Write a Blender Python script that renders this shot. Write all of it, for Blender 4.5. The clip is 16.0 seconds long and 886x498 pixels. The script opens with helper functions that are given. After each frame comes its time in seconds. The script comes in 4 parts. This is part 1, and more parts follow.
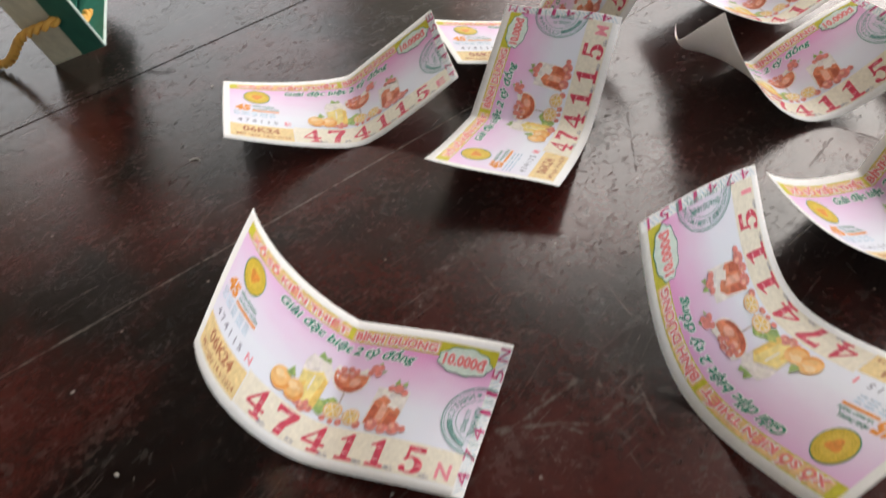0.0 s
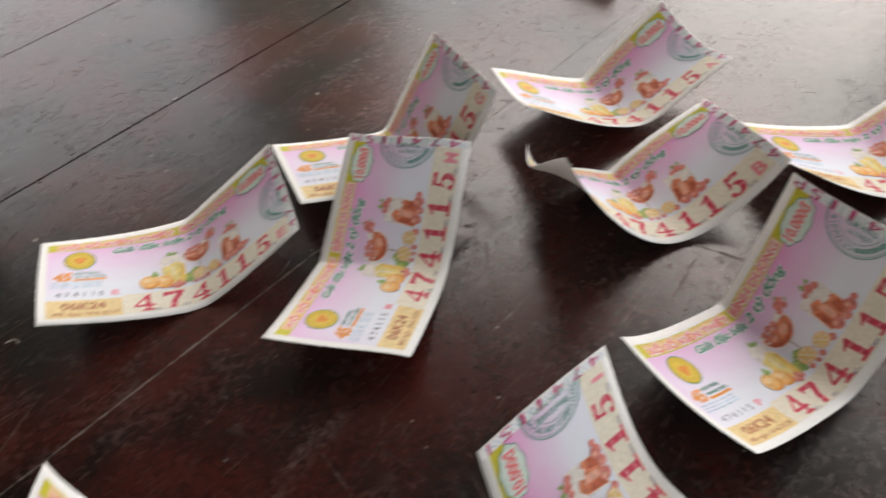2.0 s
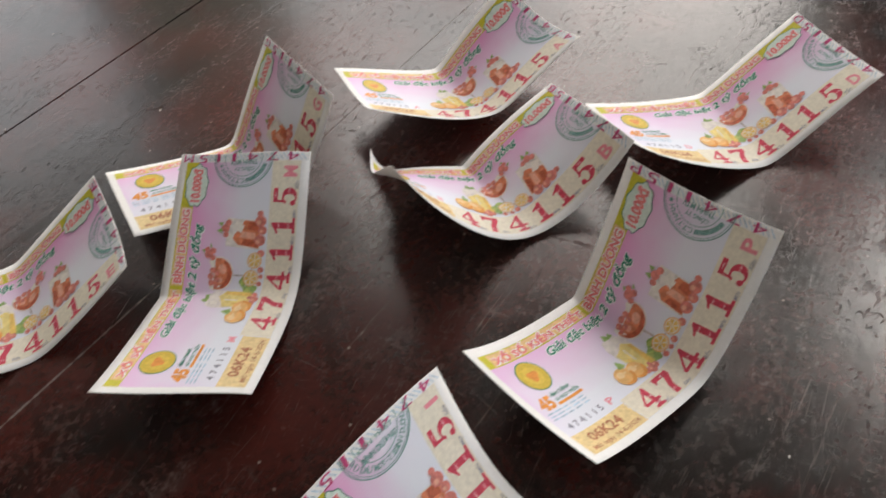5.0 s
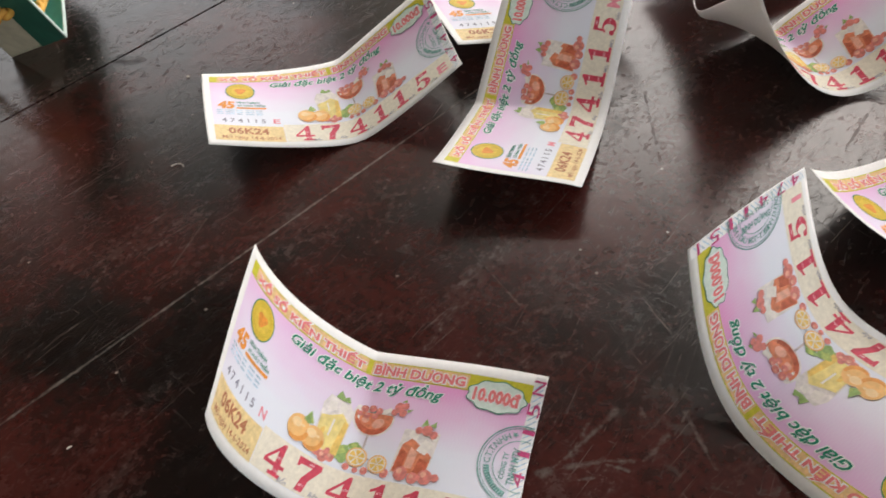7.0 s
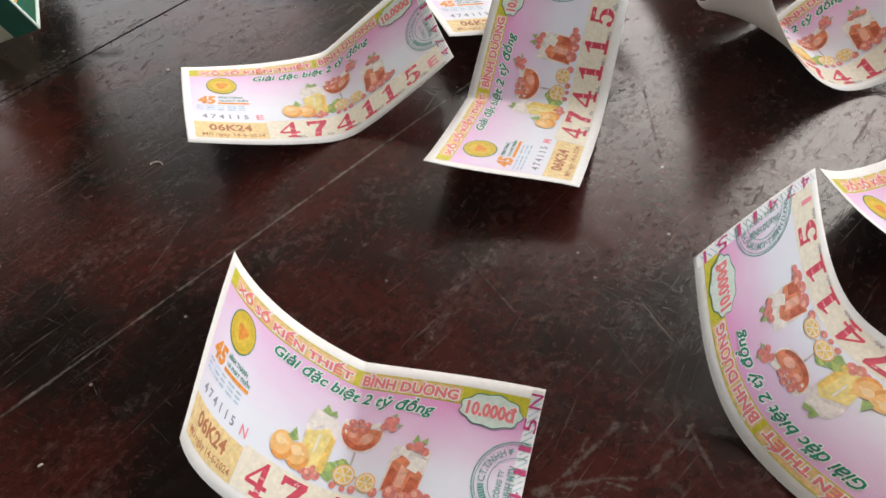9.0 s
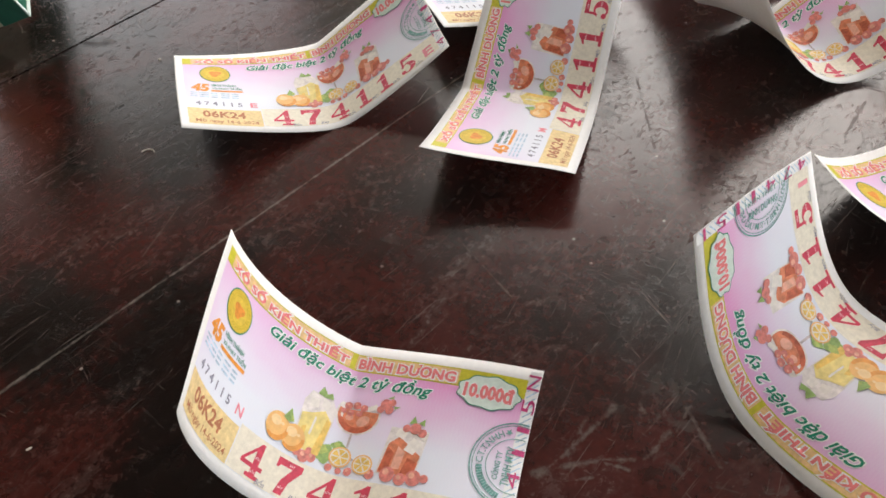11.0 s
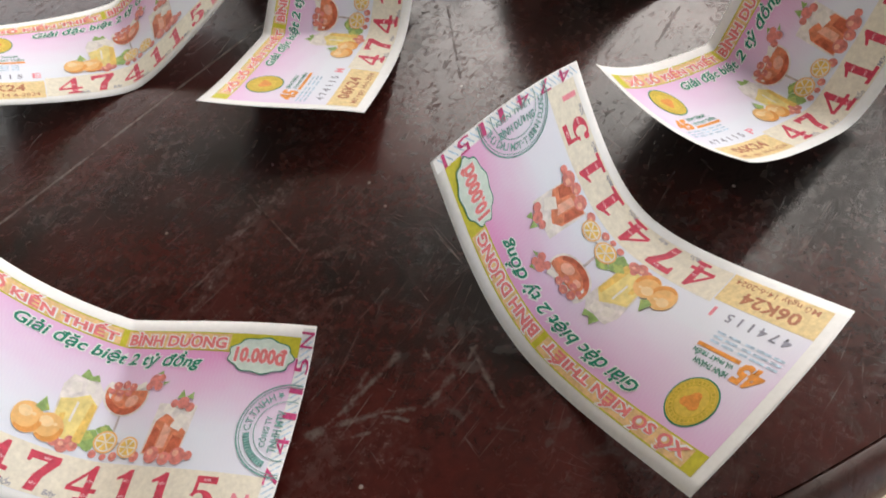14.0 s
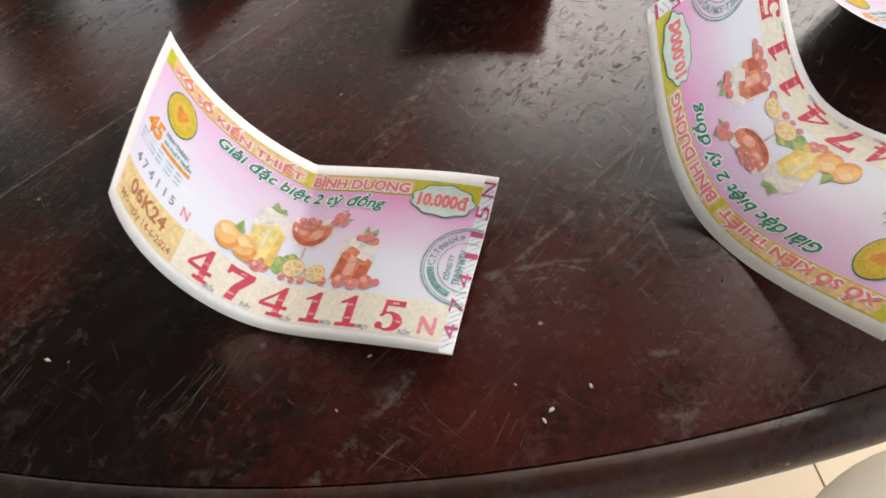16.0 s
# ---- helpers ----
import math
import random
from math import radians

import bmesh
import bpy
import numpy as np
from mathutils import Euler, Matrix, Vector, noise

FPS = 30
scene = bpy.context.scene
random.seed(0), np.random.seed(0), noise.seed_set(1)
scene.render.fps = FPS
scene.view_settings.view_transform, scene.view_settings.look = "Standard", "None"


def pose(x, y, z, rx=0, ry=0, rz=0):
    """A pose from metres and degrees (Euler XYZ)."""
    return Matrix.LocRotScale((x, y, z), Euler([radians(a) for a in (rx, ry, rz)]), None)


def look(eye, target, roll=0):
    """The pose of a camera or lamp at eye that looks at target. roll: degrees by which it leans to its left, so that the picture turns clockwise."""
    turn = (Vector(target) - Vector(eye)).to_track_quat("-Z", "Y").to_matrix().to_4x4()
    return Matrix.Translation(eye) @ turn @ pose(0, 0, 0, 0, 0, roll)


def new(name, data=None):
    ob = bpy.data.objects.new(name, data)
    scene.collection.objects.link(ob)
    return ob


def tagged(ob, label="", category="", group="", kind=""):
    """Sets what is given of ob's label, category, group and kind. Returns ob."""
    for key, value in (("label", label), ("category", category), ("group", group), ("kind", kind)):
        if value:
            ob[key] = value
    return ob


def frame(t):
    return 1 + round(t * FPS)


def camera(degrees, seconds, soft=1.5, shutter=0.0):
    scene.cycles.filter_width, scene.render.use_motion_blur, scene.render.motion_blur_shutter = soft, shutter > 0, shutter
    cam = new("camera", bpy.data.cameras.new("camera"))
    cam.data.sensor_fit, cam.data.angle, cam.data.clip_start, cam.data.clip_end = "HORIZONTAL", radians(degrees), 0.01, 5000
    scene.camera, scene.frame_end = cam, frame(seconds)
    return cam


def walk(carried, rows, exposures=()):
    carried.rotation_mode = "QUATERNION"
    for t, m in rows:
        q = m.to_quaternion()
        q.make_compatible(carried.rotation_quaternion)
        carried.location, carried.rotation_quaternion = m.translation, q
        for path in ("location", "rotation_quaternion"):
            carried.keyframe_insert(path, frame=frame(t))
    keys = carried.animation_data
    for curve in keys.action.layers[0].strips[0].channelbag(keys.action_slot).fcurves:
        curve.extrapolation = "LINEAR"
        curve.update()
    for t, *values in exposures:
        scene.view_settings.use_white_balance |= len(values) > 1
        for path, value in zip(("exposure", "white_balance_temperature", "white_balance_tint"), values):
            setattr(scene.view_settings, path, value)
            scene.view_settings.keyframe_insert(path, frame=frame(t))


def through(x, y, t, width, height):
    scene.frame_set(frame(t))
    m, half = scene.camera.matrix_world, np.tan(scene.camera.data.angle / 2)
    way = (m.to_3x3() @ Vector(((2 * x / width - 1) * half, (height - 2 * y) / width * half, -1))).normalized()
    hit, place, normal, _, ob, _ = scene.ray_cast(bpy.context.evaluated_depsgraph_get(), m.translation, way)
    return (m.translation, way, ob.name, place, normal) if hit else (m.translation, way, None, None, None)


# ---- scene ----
cam = camera(59.85, 16.0, soft=1.6, shutter=0.5)
ROWS = [
    (0.0, 0.0003, 0.0003, 0.2750, 45.25, 5.46, -5.41),
    (0.5, 0.0128, 0.0408, 0.2830, 45.02, 6.09, -6.05),
    (1.0, 0.0147, 0.0642, 0.2861, 44.74, 4.48, -7.50),
    (1.5, 0.0240, 0.0691, 0.3107, 46.03, 5.62, -9.17),
    (2.0, 0.0556, 0.0738, 0.3049, 44.91, 5.67, -13.30),
    (2.5, 0.1046, 0.0911, 0.3125, 44.65, 6.34, -20.32),
    (3.0, 0.1552, 0.0940, 0.3122, 43.61, 7.04, -24.37),
    (3.2, 0.1717, 0.0983, 0.3081, 44.18, 6.92, -27.05),
    (5.3, 0.0966, 0.0829, 0.2931, 42.09, 6.46, -19.79),
    (5.5, 0.0899, 0.0817, 0.2895, 41.73, 6.23, -19.04),
    (6.0, 0.0618, 0.0769, 0.2806, 41.04, 5.05, -15.89),
    (6.5, 0.0331, 0.0708, 0.2726, 40.39, 4.73, -13.05),
    (7.0, -0.0113, 0.0504, 0.2803, 40.05, 6.24, -8.66),
    (7.5, -0.0136, 0.0550, 0.2744, 39.26, 6.52, -8.34),
    (8.0, -0.0069, 0.0565, 0.2733, 39.54, 5.81, -9.06),
    (8.5, -0.0093, 0.0590, 0.2753, 39.72, 5.48, -8.88),
    (9.0, -0.0097, 0.0660, 0.2720, 39.14, 5.87, -9.21),
    (11.5, -0.0180, 0.0579, 0.2579, 40.15, 3.87, -10.17),
    (12.0, -0.0066, 0.0626, 0.2496, 38.99, 3.15, -10.95),
    (12.5, -0.0081, 0.0652, 0.2541, 39.68, 4.33, -10.80),
    (13.0, 0.0148, 0.0734, 0.2568, 39.24, 6.12, -12.92),
    (13.5, 0.0395, 0.0713, 0.2580, 39.76, 7.33, -15.29),
    (14.0, 0.0556, 0.0514, 0.2370, 36.49, 6.86, -15.90),
    (14.5, 0.0564, 0.0525, 0.2348, 35.88, 7.18, -15.38),
    (15.0, 0.0440, 0.0510, 0.2278, 35.70, 6.54, -14.22),
    (15.5, 0.0126, 0.0255, 0.2212, 35.38, 6.72, -10.89),
    (16.0, -0.0029, 0.0223, 0.2271, 35.30, 6.52, -9.96),
]
EXPOSURES = [(0.0, 0.43), (1.0, 0.43), (2.5, 0.12), (5.5, 0.18), (6.5, 0.33), (9.0, 0.48), (12.0, 0.54), (13.5, 0.47), (16.0, 0.58)]
walk(cam, [(t, pose(*row)) for t, *row in ROWS], EXPOSURES)

# ---------------------------------------------------------------- light
world = bpy.data.worlds.new("world")
scene.world = world
world.use_nodes = True
wn = world.node_tree
sky = wn.nodes.new("ShaderNodeTexSky")
sky.sky_type = "NISHITA"
sky.sun_disc = False
sky.sun_elevation, sky.sun_rotation = radians(48), radians(61)
wn.links.new(sky.outputs[0], wn.nodes["Background"].inputs[0])
wn.nodes["Background"].inputs[1].default_value = 0.10

sun = new("sun", bpy.data.lights.new("sun", "SUN"))
sun.data.energy, sun.data.angle, sun.data.color = 0.6, radians(15), (1.0, 0.96, 0.9)
sun.matrix_world = look((4.0, 2.2, 5.1), (0, 0, 0))


def opening_lamp(name, eye, target, w, h, power, color):
    lamp = new(name, bpy.data.lights.new(name, "AREA"))
    lamp.data.shape, lamp.data.size, lamp.data.size_y = "RECTANGLE", w, h
    lamp.data.energy, lamp.data.color = power, color
    lamp.matrix_world = look(eye, target)
    return lamp


opening_lamp("east_daylight", (1.34, 1.92, 1.22), (0, 1.92, 1.22), 1.3, 2.4, 5.3 * math.pi * 3.12, (1.0, 0.915, 0.82))
opening_lamp("corner_sky_daylight", (0.83, 2.57, 1.86), (0.83, 0, 1.86), 0.98, 1.12, 5.2 * math.pi * 1.1, (1.0, 0.92, 0.84))
opening_lamp("corner_garden_daylight", (0.83, 2.57, 0.66), (0.83, 0, 0.66), 0.98, 1.28, 2.5 * math.pi * 1.25, (1.0, 0.92, 0.82))
opening_lamp("garden_daylight", (1.34, -0.3, 0.3), (0, -0.3, 0.3), 2.3, 2.05, 1.35 * math.pi * 4.7, (1.0, 0.94, 0.86))
opening_lamp("north_daylight", (-1.07, 2.57, 0.75), (-1.07, 0, 0.75), 1.6, 1.6, 1.7 * math.pi * 2.56, (1.0, 0.945, 0.875))
# added fill lamp for surfaces that face south; no known source there
opening_lamp("south_fill", (-0.6, -2.05, 0.75), (-0.6, 0, 0.4), 1.8, 1.6, 0.45 * math.pi * 2.88, (1.0, 0.93, 0.83))


# ---------------------------------------------------------------- materials
def material(name, color, rough=0.5, metal=0.0, spec=0.5):
    m = bpy.data.materials.new(name)
    m.use_nodes = True
    b = m.node_tree.nodes["Principled BSDF"]
    b.inputs["Base Color"].default_value = (*color, 1)
    b.inputs["Roughness"].default_value = rough
    b.inputs["Metallic"].default_value = metal
    b.inputs["Specular IOR Level"].default_value = spec
    return m


class Graph:
    """Short hand for node trees."""

    def __init__(self, m):
        self.t = m.node_tree
        self.b = self.t.nodes["Principled BSDF"]

    def node(self, kind, **values):
        n = self.t.nodes.new("ShaderNode" + kind)
        for k, v in values.items():
            n.inputs[k].default_value = v
        return n

    def link(self, a, b):
        self.t.links.new(a, b)

    def place(self, scale=(1, 1, 1), turn=0.0, uv=""):
        c = self.node("TexCoord")
        r = self.node("Mapping", Rotation=(0, 0, -turn))
        self.link(c.outputs["UV" if uv else "Object"], r.inputs[0])
        p = self.node("Mapping", Scale=scale)
        self.link(r.outputs[0], p.inputs[0])
        return p.outputs[0]

    def noise(self, where, scale, detail=4.0, rough=0.55, distortion=0.0):
        n = self.node("TexNoise", Scale=scale, Detail=detail, Roughness=rough, Distortion=distortion)
        self.link(where, n.inputs["Vector"])
        return n.outputs[0]

    def ramp(self, f, *stops):
        n = self.node("ValToRGB")
        e = n.color_ramp.elements
        while len(e) < len(stops):
            e.new(0.5)
        for k, (p, c) in zip(e, stops):
            k.position = p
            k.color = (*c, 1) if isinstance(c, tuple) else (c, c, c, 1)
        self.link(f, n.inputs[0])
        return n.outputs[0]

    def math(self, op, a, b, clamp=False):
        n = self.node("Math")
        n.operation, n.use_clamp = op, clamp
        for k, v in ((0, a), (1, b)):
            if isinstance(v, (int, float)):
                n.inputs[k].default_value = v
            else:
                self.link(v, n.inputs[k])
        return n.outputs[0]

    def mix(self, f, a, b):
        n = self.node("Mix")
        n.data_type = "RGBA"
        for k, v in ((0, f), (6, a), (7, b)):
            if isinstance(v, tuple):
                n.inputs[k].default_value = (*v, 1)
            elif isinstance(v, (int, float)):
                n.inputs[k].default_value = v
            else:
                self.link(v, n.inputs[k])
        return n.outputs[2]

    def bump(self, h, strength, distance, before=None):
        n = self.node("Bump", Strength=strength, Distance=distance)
        self.link(h, n.inputs["Height"])
        if before:
            self.link(before, n.inputs["Normal"])
        return n.outputs[0]


GRAIN = radians(34.6)


def table_wood(name="dark_lacquered_wood", dusty=0.0):
    """Old dark red lacquered wood: worn, dusty, finely scratched."""
    m = material(name, (0.03, 0.012, 0.01), 0.3)
    g = Graph(m)
    flat = g.place()
    along = g.place((3, 40, 40), GRAIN)
    grain = g.noise(along, 3.0, 6, 0.6, 0.4)
    blot = g.noise(flat, 9.0, 5, 0.6)
    fine = g.noise(flat, 260.0, 4, 0.65)
    wood = g.ramp(grain, (0.3, (0.003, 0.0017, 0.0014)), (0.55, (0.007, 0.003, 0.0024)), (0.8, (0.017, 0.0054, 0.004)))
    red = g.ramp(g.math("ADD", blot, g.math("MULTIPLY", g.math("SUBTRACT", fine, 0.5), 0.35)), (0.43, 0.0), (0.56, 0.6), (0.7, 1.0))
    wood = g.mix(g.math("MULTIPLY", red, 0.85), wood, (0.072, 0.0115, 0.0082))
    # greyish dust and dried smears
    smear = g.noise(g.place((9, 26, 20), radians(40)), 1.0, 9, 0.72, 0.8)
    dust = g.ramp(g.math("MULTIPLY", smear, g.math("ADD", fine, 0.5)), (0.54, 0.0), (0.78, 0.46))
    wood = g.mix(dust, wood, (0.085, 0.07, 0.062))
    # grey flakes where the lacquer has gone dull, in clouds
    flake = g.ramp(g.noise(flat, 95.0, 5, 0.62, 0.6), (0.585, 0.0), (0.64, 1.0))
    flake = g.math("MULTIPLY", flake, g.ramp(g.noise(flat, 14.0, 3), (0.45, 0.0), (0.62, 1.0)))
    wood = g.mix(g.math("MULTIPLY", flake, 0.34), wood, (0.075, 0.066, 0.06))
    if dusty:
        wood = g.mix(g.ramp(g.noise(flat, 60.0, 6, 0.7), (0.3, 0.25 * dusty), (0.6, dusty)), wood, (0.045, 0.034, 0.027))
    # hairline scratches, three ways
    lines = None
    for turn, width, scale in ((GRAIN, 0.010, 5.0), (GRAIN + 0.12, 0.008, 7.0), (-0.9, 0.005, 6.0), (1.9, 0.005, 4.0), (0.95, 0.006, 8.0), (2.5, 0.004, 9.0)):
        w = g.noise(g.place((9, 420, 60), turn), scale * 0.2, 2, 0.4, 0.0)
        far = g.math("ABSOLUTE", g.math("SUBTRACT", w, 0.66), 0)
        hair = g.math("LESS_THAN", far, width)
        keep = g.ramp(g.noise(g.place((1, 1, 1), turn + 1), 26.0 + scale, 3), (0.53, 0.0), (0.66, 1.0))
        hair = g.math("MULTIPLY", hair, keep)
        lines = hair if lines is None else g.math("MAXIMUM", lines, hair)
    wood = g.mix(g.math("MULTIPLY", lines, 0.4), wood, (0.2, 0.16, 0.145))
    # single long scratches, scuffs and a plugged knot: from, to, half width, strength
    sep = g.node("SeparateXYZ")
    g.link(flat, sep.inputs[0])
    fray = g.math("MULTIPLY", g.math("SUBTRACT", g.noise(flat, 190.0, 7, 0.75), 0.42), 4.5)

    def stroke(x0, y0, x1, y1, half, frayed):
        dx, dy = x1 - x0, y1 - y0
        px, py = g.math("SUBTRACT", sep.outputs[0], x0), g.math("SUBTRACT", sep.outputs[1], y0)
        run = g.math("DIVIDE", g.math("ADD", g.math("MULTIPLY", px, dx), g.math("MULTIPLY", py, dy)), dx * dx + dy * dy, True)
        ex = g.math("SUBTRACT", px, g.math("MULTIPLY", run, dx))
        ey = g.math("SUBTRACT", py, g.math("MULTIPLY", run, dy))
        far = g.math("SQRT", g.math("ADD", g.math("MULTIPLY", ex, ex), g.math("MULTIPLY", ey, ey)), 0)
        far = g.math("DIVIDE", far, half)
        far = g.math("ADD", far, g.math("MULTIPLY", fray, frayed))
        return g.ramp(far, (0.0, 1.0), (1.0, 0.0))

    scuff = None
    for row in ((-0.1105, -0.6267, -0.0753, -0.5991, 0.0040, 1.6), (-0.2465, -0.4866, -0.1363, -0.4110, 0.0010, 0.9), (-0.1949, -0.4268, -0.1796, -0.3981, 0.0009, 0.8),
                (-0.0427, -0.5685, -0.0076, -0.5480, 0.0022, 1.1),
                (-0.0441, -0.5661, -0.0177, -0.5668, 0.0020, 1.1),
                (-0.0177, -0.5668, -0.0071, -0.5688, 0.0015, 1.1),
                (-0.0179, -0.5678, -0.0107, -0.5723, 0.0012, 1.1),
                (-0.0036, -0.5695, 0.0089, -0.5613, 0.0019, 1.0), (0.0179, -0.5535, 0.0206, -0.5776, 0.0014, 1.2), (-0.0368, -0.5714, -0.0226, -0.5726, 0.0013, 1.2), (0.0112, -0.5615, 0.0195, -0.5530, 0.0010, 1.2), (0.0014, -0.5433, 0.0028, -0.5560, 0.0016, 1.6), (-0.0270, -0.5586, -0.0190, -0.5496, 0.0016, 1.5),
                (-0.0497, -0.4515, -0.0337, -0.4886, 0.0008, 1.2), (-0.0022, -0.6294, 0.0118, -0.6335, 0.0040, 1.3), (0.0014, -0.6087, 0.0083, -0.6097, 0.0026, 0.8),
                (-0.1249, -0.5750, -0.1241, -0.5752, 0.0022, 0.8), (-0.1135, -0.5762, -0.1128, -0.5764, 0.0022, 0.8)):
        one = stroke(*row)
        scuff = one if scuff is None else g.math("MAXIMUM", scuff, one)
    wood = g.mix(g.math("MULTIPLY", scuff, 0.75), wood, (0.12, 0.098, 0.086))
    # pale dust packed into one seam
    px, py = -0.2610 * -math.sin(GRAIN), -0.2610 * math.cos(GRAIN)
    packed = stroke(px - 0.6 * math.cos(GRAIN), py - 0.6 * math.sin(GRAIN), px + 0.6 * math.cos(GRAIN), py + 0.6 * math.sin(GRAIN), 0.0011, 0.7)
    wood = g.mix(g.math("MULTIPLY", packed, g.ramp(g.noise(flat, 16.0, 3), (0.34, 0.5), (0.56, 1.0))), wood, (0.26, 0.225, 0.2))
    gouge = None
    for row in ((0.1429, -0.4325, 0.1653, -0.4115, 0.0016, 0.9), (0.0635, -0.3638, 0.0545, -0.4165, 0.0011, 0.9), (-0.0172, -0.1701, -0.0007, -0.1739, 0.0090, 1.3),
                (-0.2460, -0.2396, -0.2307, -0.2431, 0.0062, 0.5), (0.09, -0.33, 0.13, -0.31, 0.0015, 1.2), (0.17, -0.40, 0.20, -0.43, 0.0015, 1.2)):
        one = stroke(*row)
        gouge = one if gouge is None else g.math("MAXIMUM", gouge, one)
    wood = g.mix(g.math("MULTIPLY", gouge, 0.4), wood, (0.012, 0.008, 0.007))
    # pale specks
    v = g.node("TexVoronoi", Scale=90.0)
    g.link(flat, v.inputs["Vector"])
    speck = g.math("MULTIPLY", g.math("LESS_THAN", v.outputs["Distance"], 0.07), g.ramp(g.noise(flat, 40.0, 2), (0.55, 0.0), (0.6, 1.0)))
    wood = g.mix(g.math("MULTIPLY", speck, 0.7), wood, (0.3, 0.25, 0.22))
    g.link(wood, g.b.inputs["Base Color"])
    rough = g.ramp(g.noise(flat, 30.0, 7, 0.7), (0.3, 0.16), (0.6, 0.24), (0.8, 0.40))
    rough = g.math("ADD", rough, g.math("MULTIPLY", dust, 0.2), True)
    # chipped spots and short cracks along and across the grain, where the lacquer is gone
    chip = g.ramp(g.noise(g.place((1, 1.6, 1), GRAIN), 230.0, 7, 0.68, 0.8), (0.55, 0.0), (0.66, 1.0))
    crack = g.ramp(g.noise(g.place((95, 430, 60), GRAIN + 0.15), 1.0, 5, 0.66, 0.8), (0.59, 0.0), (0.68, 1.0))
    cross = g.ramp(g.noise(g.place((95, 400, 60), GRAIN - 1.2), 1.0, 5, 0.66, 0.8), (0.60, 0.0), (0.69, 1.0))
    patch = g.ramp(g.noise(flat, 22.0, 4, 0.6), (0.38, 0.25), (0.56, 1.0))
    chip = g.math("MULTIPLY", g.math("MAXIMUM", chip, g.math("MAXIMUM", crack, cross)), patch)
    worn = g.math("MAXIMUM", chip, gouge)
    rough = g.math("ADD", rough, g.math("ADD", g.math("MULTIPLY", worn, 0.13), 0.2 * dusty), True)
    g.link(rough, g.b.inputs["Roughness"])
    # low waves and fine pitting
    n = g.bump(g.noise(flat, 420.0, 4, 0.6), 0.10, 0.0004)
    n = g.bump(g.noise(flat, 90.0, 3, 0.5), 0.08, 0.0012, n)
    n = g.bump(grain, 0.10, 0.001, n)
    n = g.bump(lines, 0.1, -0.0004, n)
    n = g.bump(worn, 0.11, -0.0003, n)
    g.link(n, g.b.inputs["Normal"])
    g.link(g.math("SUBTRACT", 0.52 - 0.45 * dusty, g.math("MULTIPLY", worn, 0.43 - 0.5 * dusty), True), g.b.inputs["Specular IOR Level"])
    return m


def paper(name, color, rough=0.55, through=0.14, mottle=0.05, scale=500.0):
    """Thin printed paper that lets some light through."""
    m = material(name, color, rough, 0, 0.35)
    g = Graph(m)
    w = g.place()
    n = g.noise(w, scale, 4, 0.6)
    dark = tuple(c * (1 - 2.2 * mottle) for c in color)
    light = tuple(min(1, c * (1 + mottle)) for c in color)
    col = g.ramp(n, (0.3, dark), (0.7, light))
    g.link(col, g.b.inputs["Base Color"])
    g.link(g.bump(n, 0.06, 0.0002), g.b.inputs["Normal"])
    tr = g.node("BsdfTranslucent")
    g.link(col, tr.inputs[0])
    mix = g.node("MixShader", Fac=through)
    g.link(g.b.outputs[0], mix.inputs[1])
    g.link(tr.outputs[0], mix.inputs[2])
    g.link(mix.outputs[0], g.t.nodes["Material Output"].inputs[0])
    return m


def ground_print():
    """The ticket's printed ground: rose at the top and the left, pale blue-white in the middle, with fine wavy guilloche."""
    m = paper("ticket_ground_print", (0.8, 0.75, 0.85))
    g = Graph(m)
    uv = g.place(uv="flat")
    x = g.node("SeparateXYZ")
    g.link(uv, x.inputs[0])
    u, v = x.outputs[0], x.outputs[1]
    soft = g.noise(uv, 5.0, 2)
    top = g.ramp(g.math("ADD", v, g.math("MULTIPLY", g.math("SUBTRACT", soft, 0.5), 0.25)), (0.42, 0.0), (0.62, 0.4), (0.85, 1.0))
    side = g.ramp(u, (0.0, 0.8), (0.13, 0.0), (0.8, 0.0), (0.93, 0.25))
    f = g.math("MAXIMUM", top, g.math("MULTIPLY", side, g.ramp(v, (0.3, 0.2), (0.6, 1.0))))
    hot = g.mix(g.ramp(u, (0.3, 0.0), (0.75, 1.0)), (0.83, 0.52, 0.78), (0.84, 0.36, 0.66))
    col = g.mix(f, (0.79, 0.82, 0.90), hot)
    waves = g.node("TexWave", Scale=34.0, Distortion=6.0, Detail=1.0)
    g.link(uv, waves.inputs["Vector"])
    col = g.mix(g.math("MULTIPLY", waves.outputs[1], 0.08), col, (0.92, 0.9, 0.93))
    g.link(col, g.b.inputs["Base Color"])
    for n in g.t.nodes:
        if n.type == "BSDF_TRANSLUCENT":
            g.link(col, n.inputs[0])
    return m


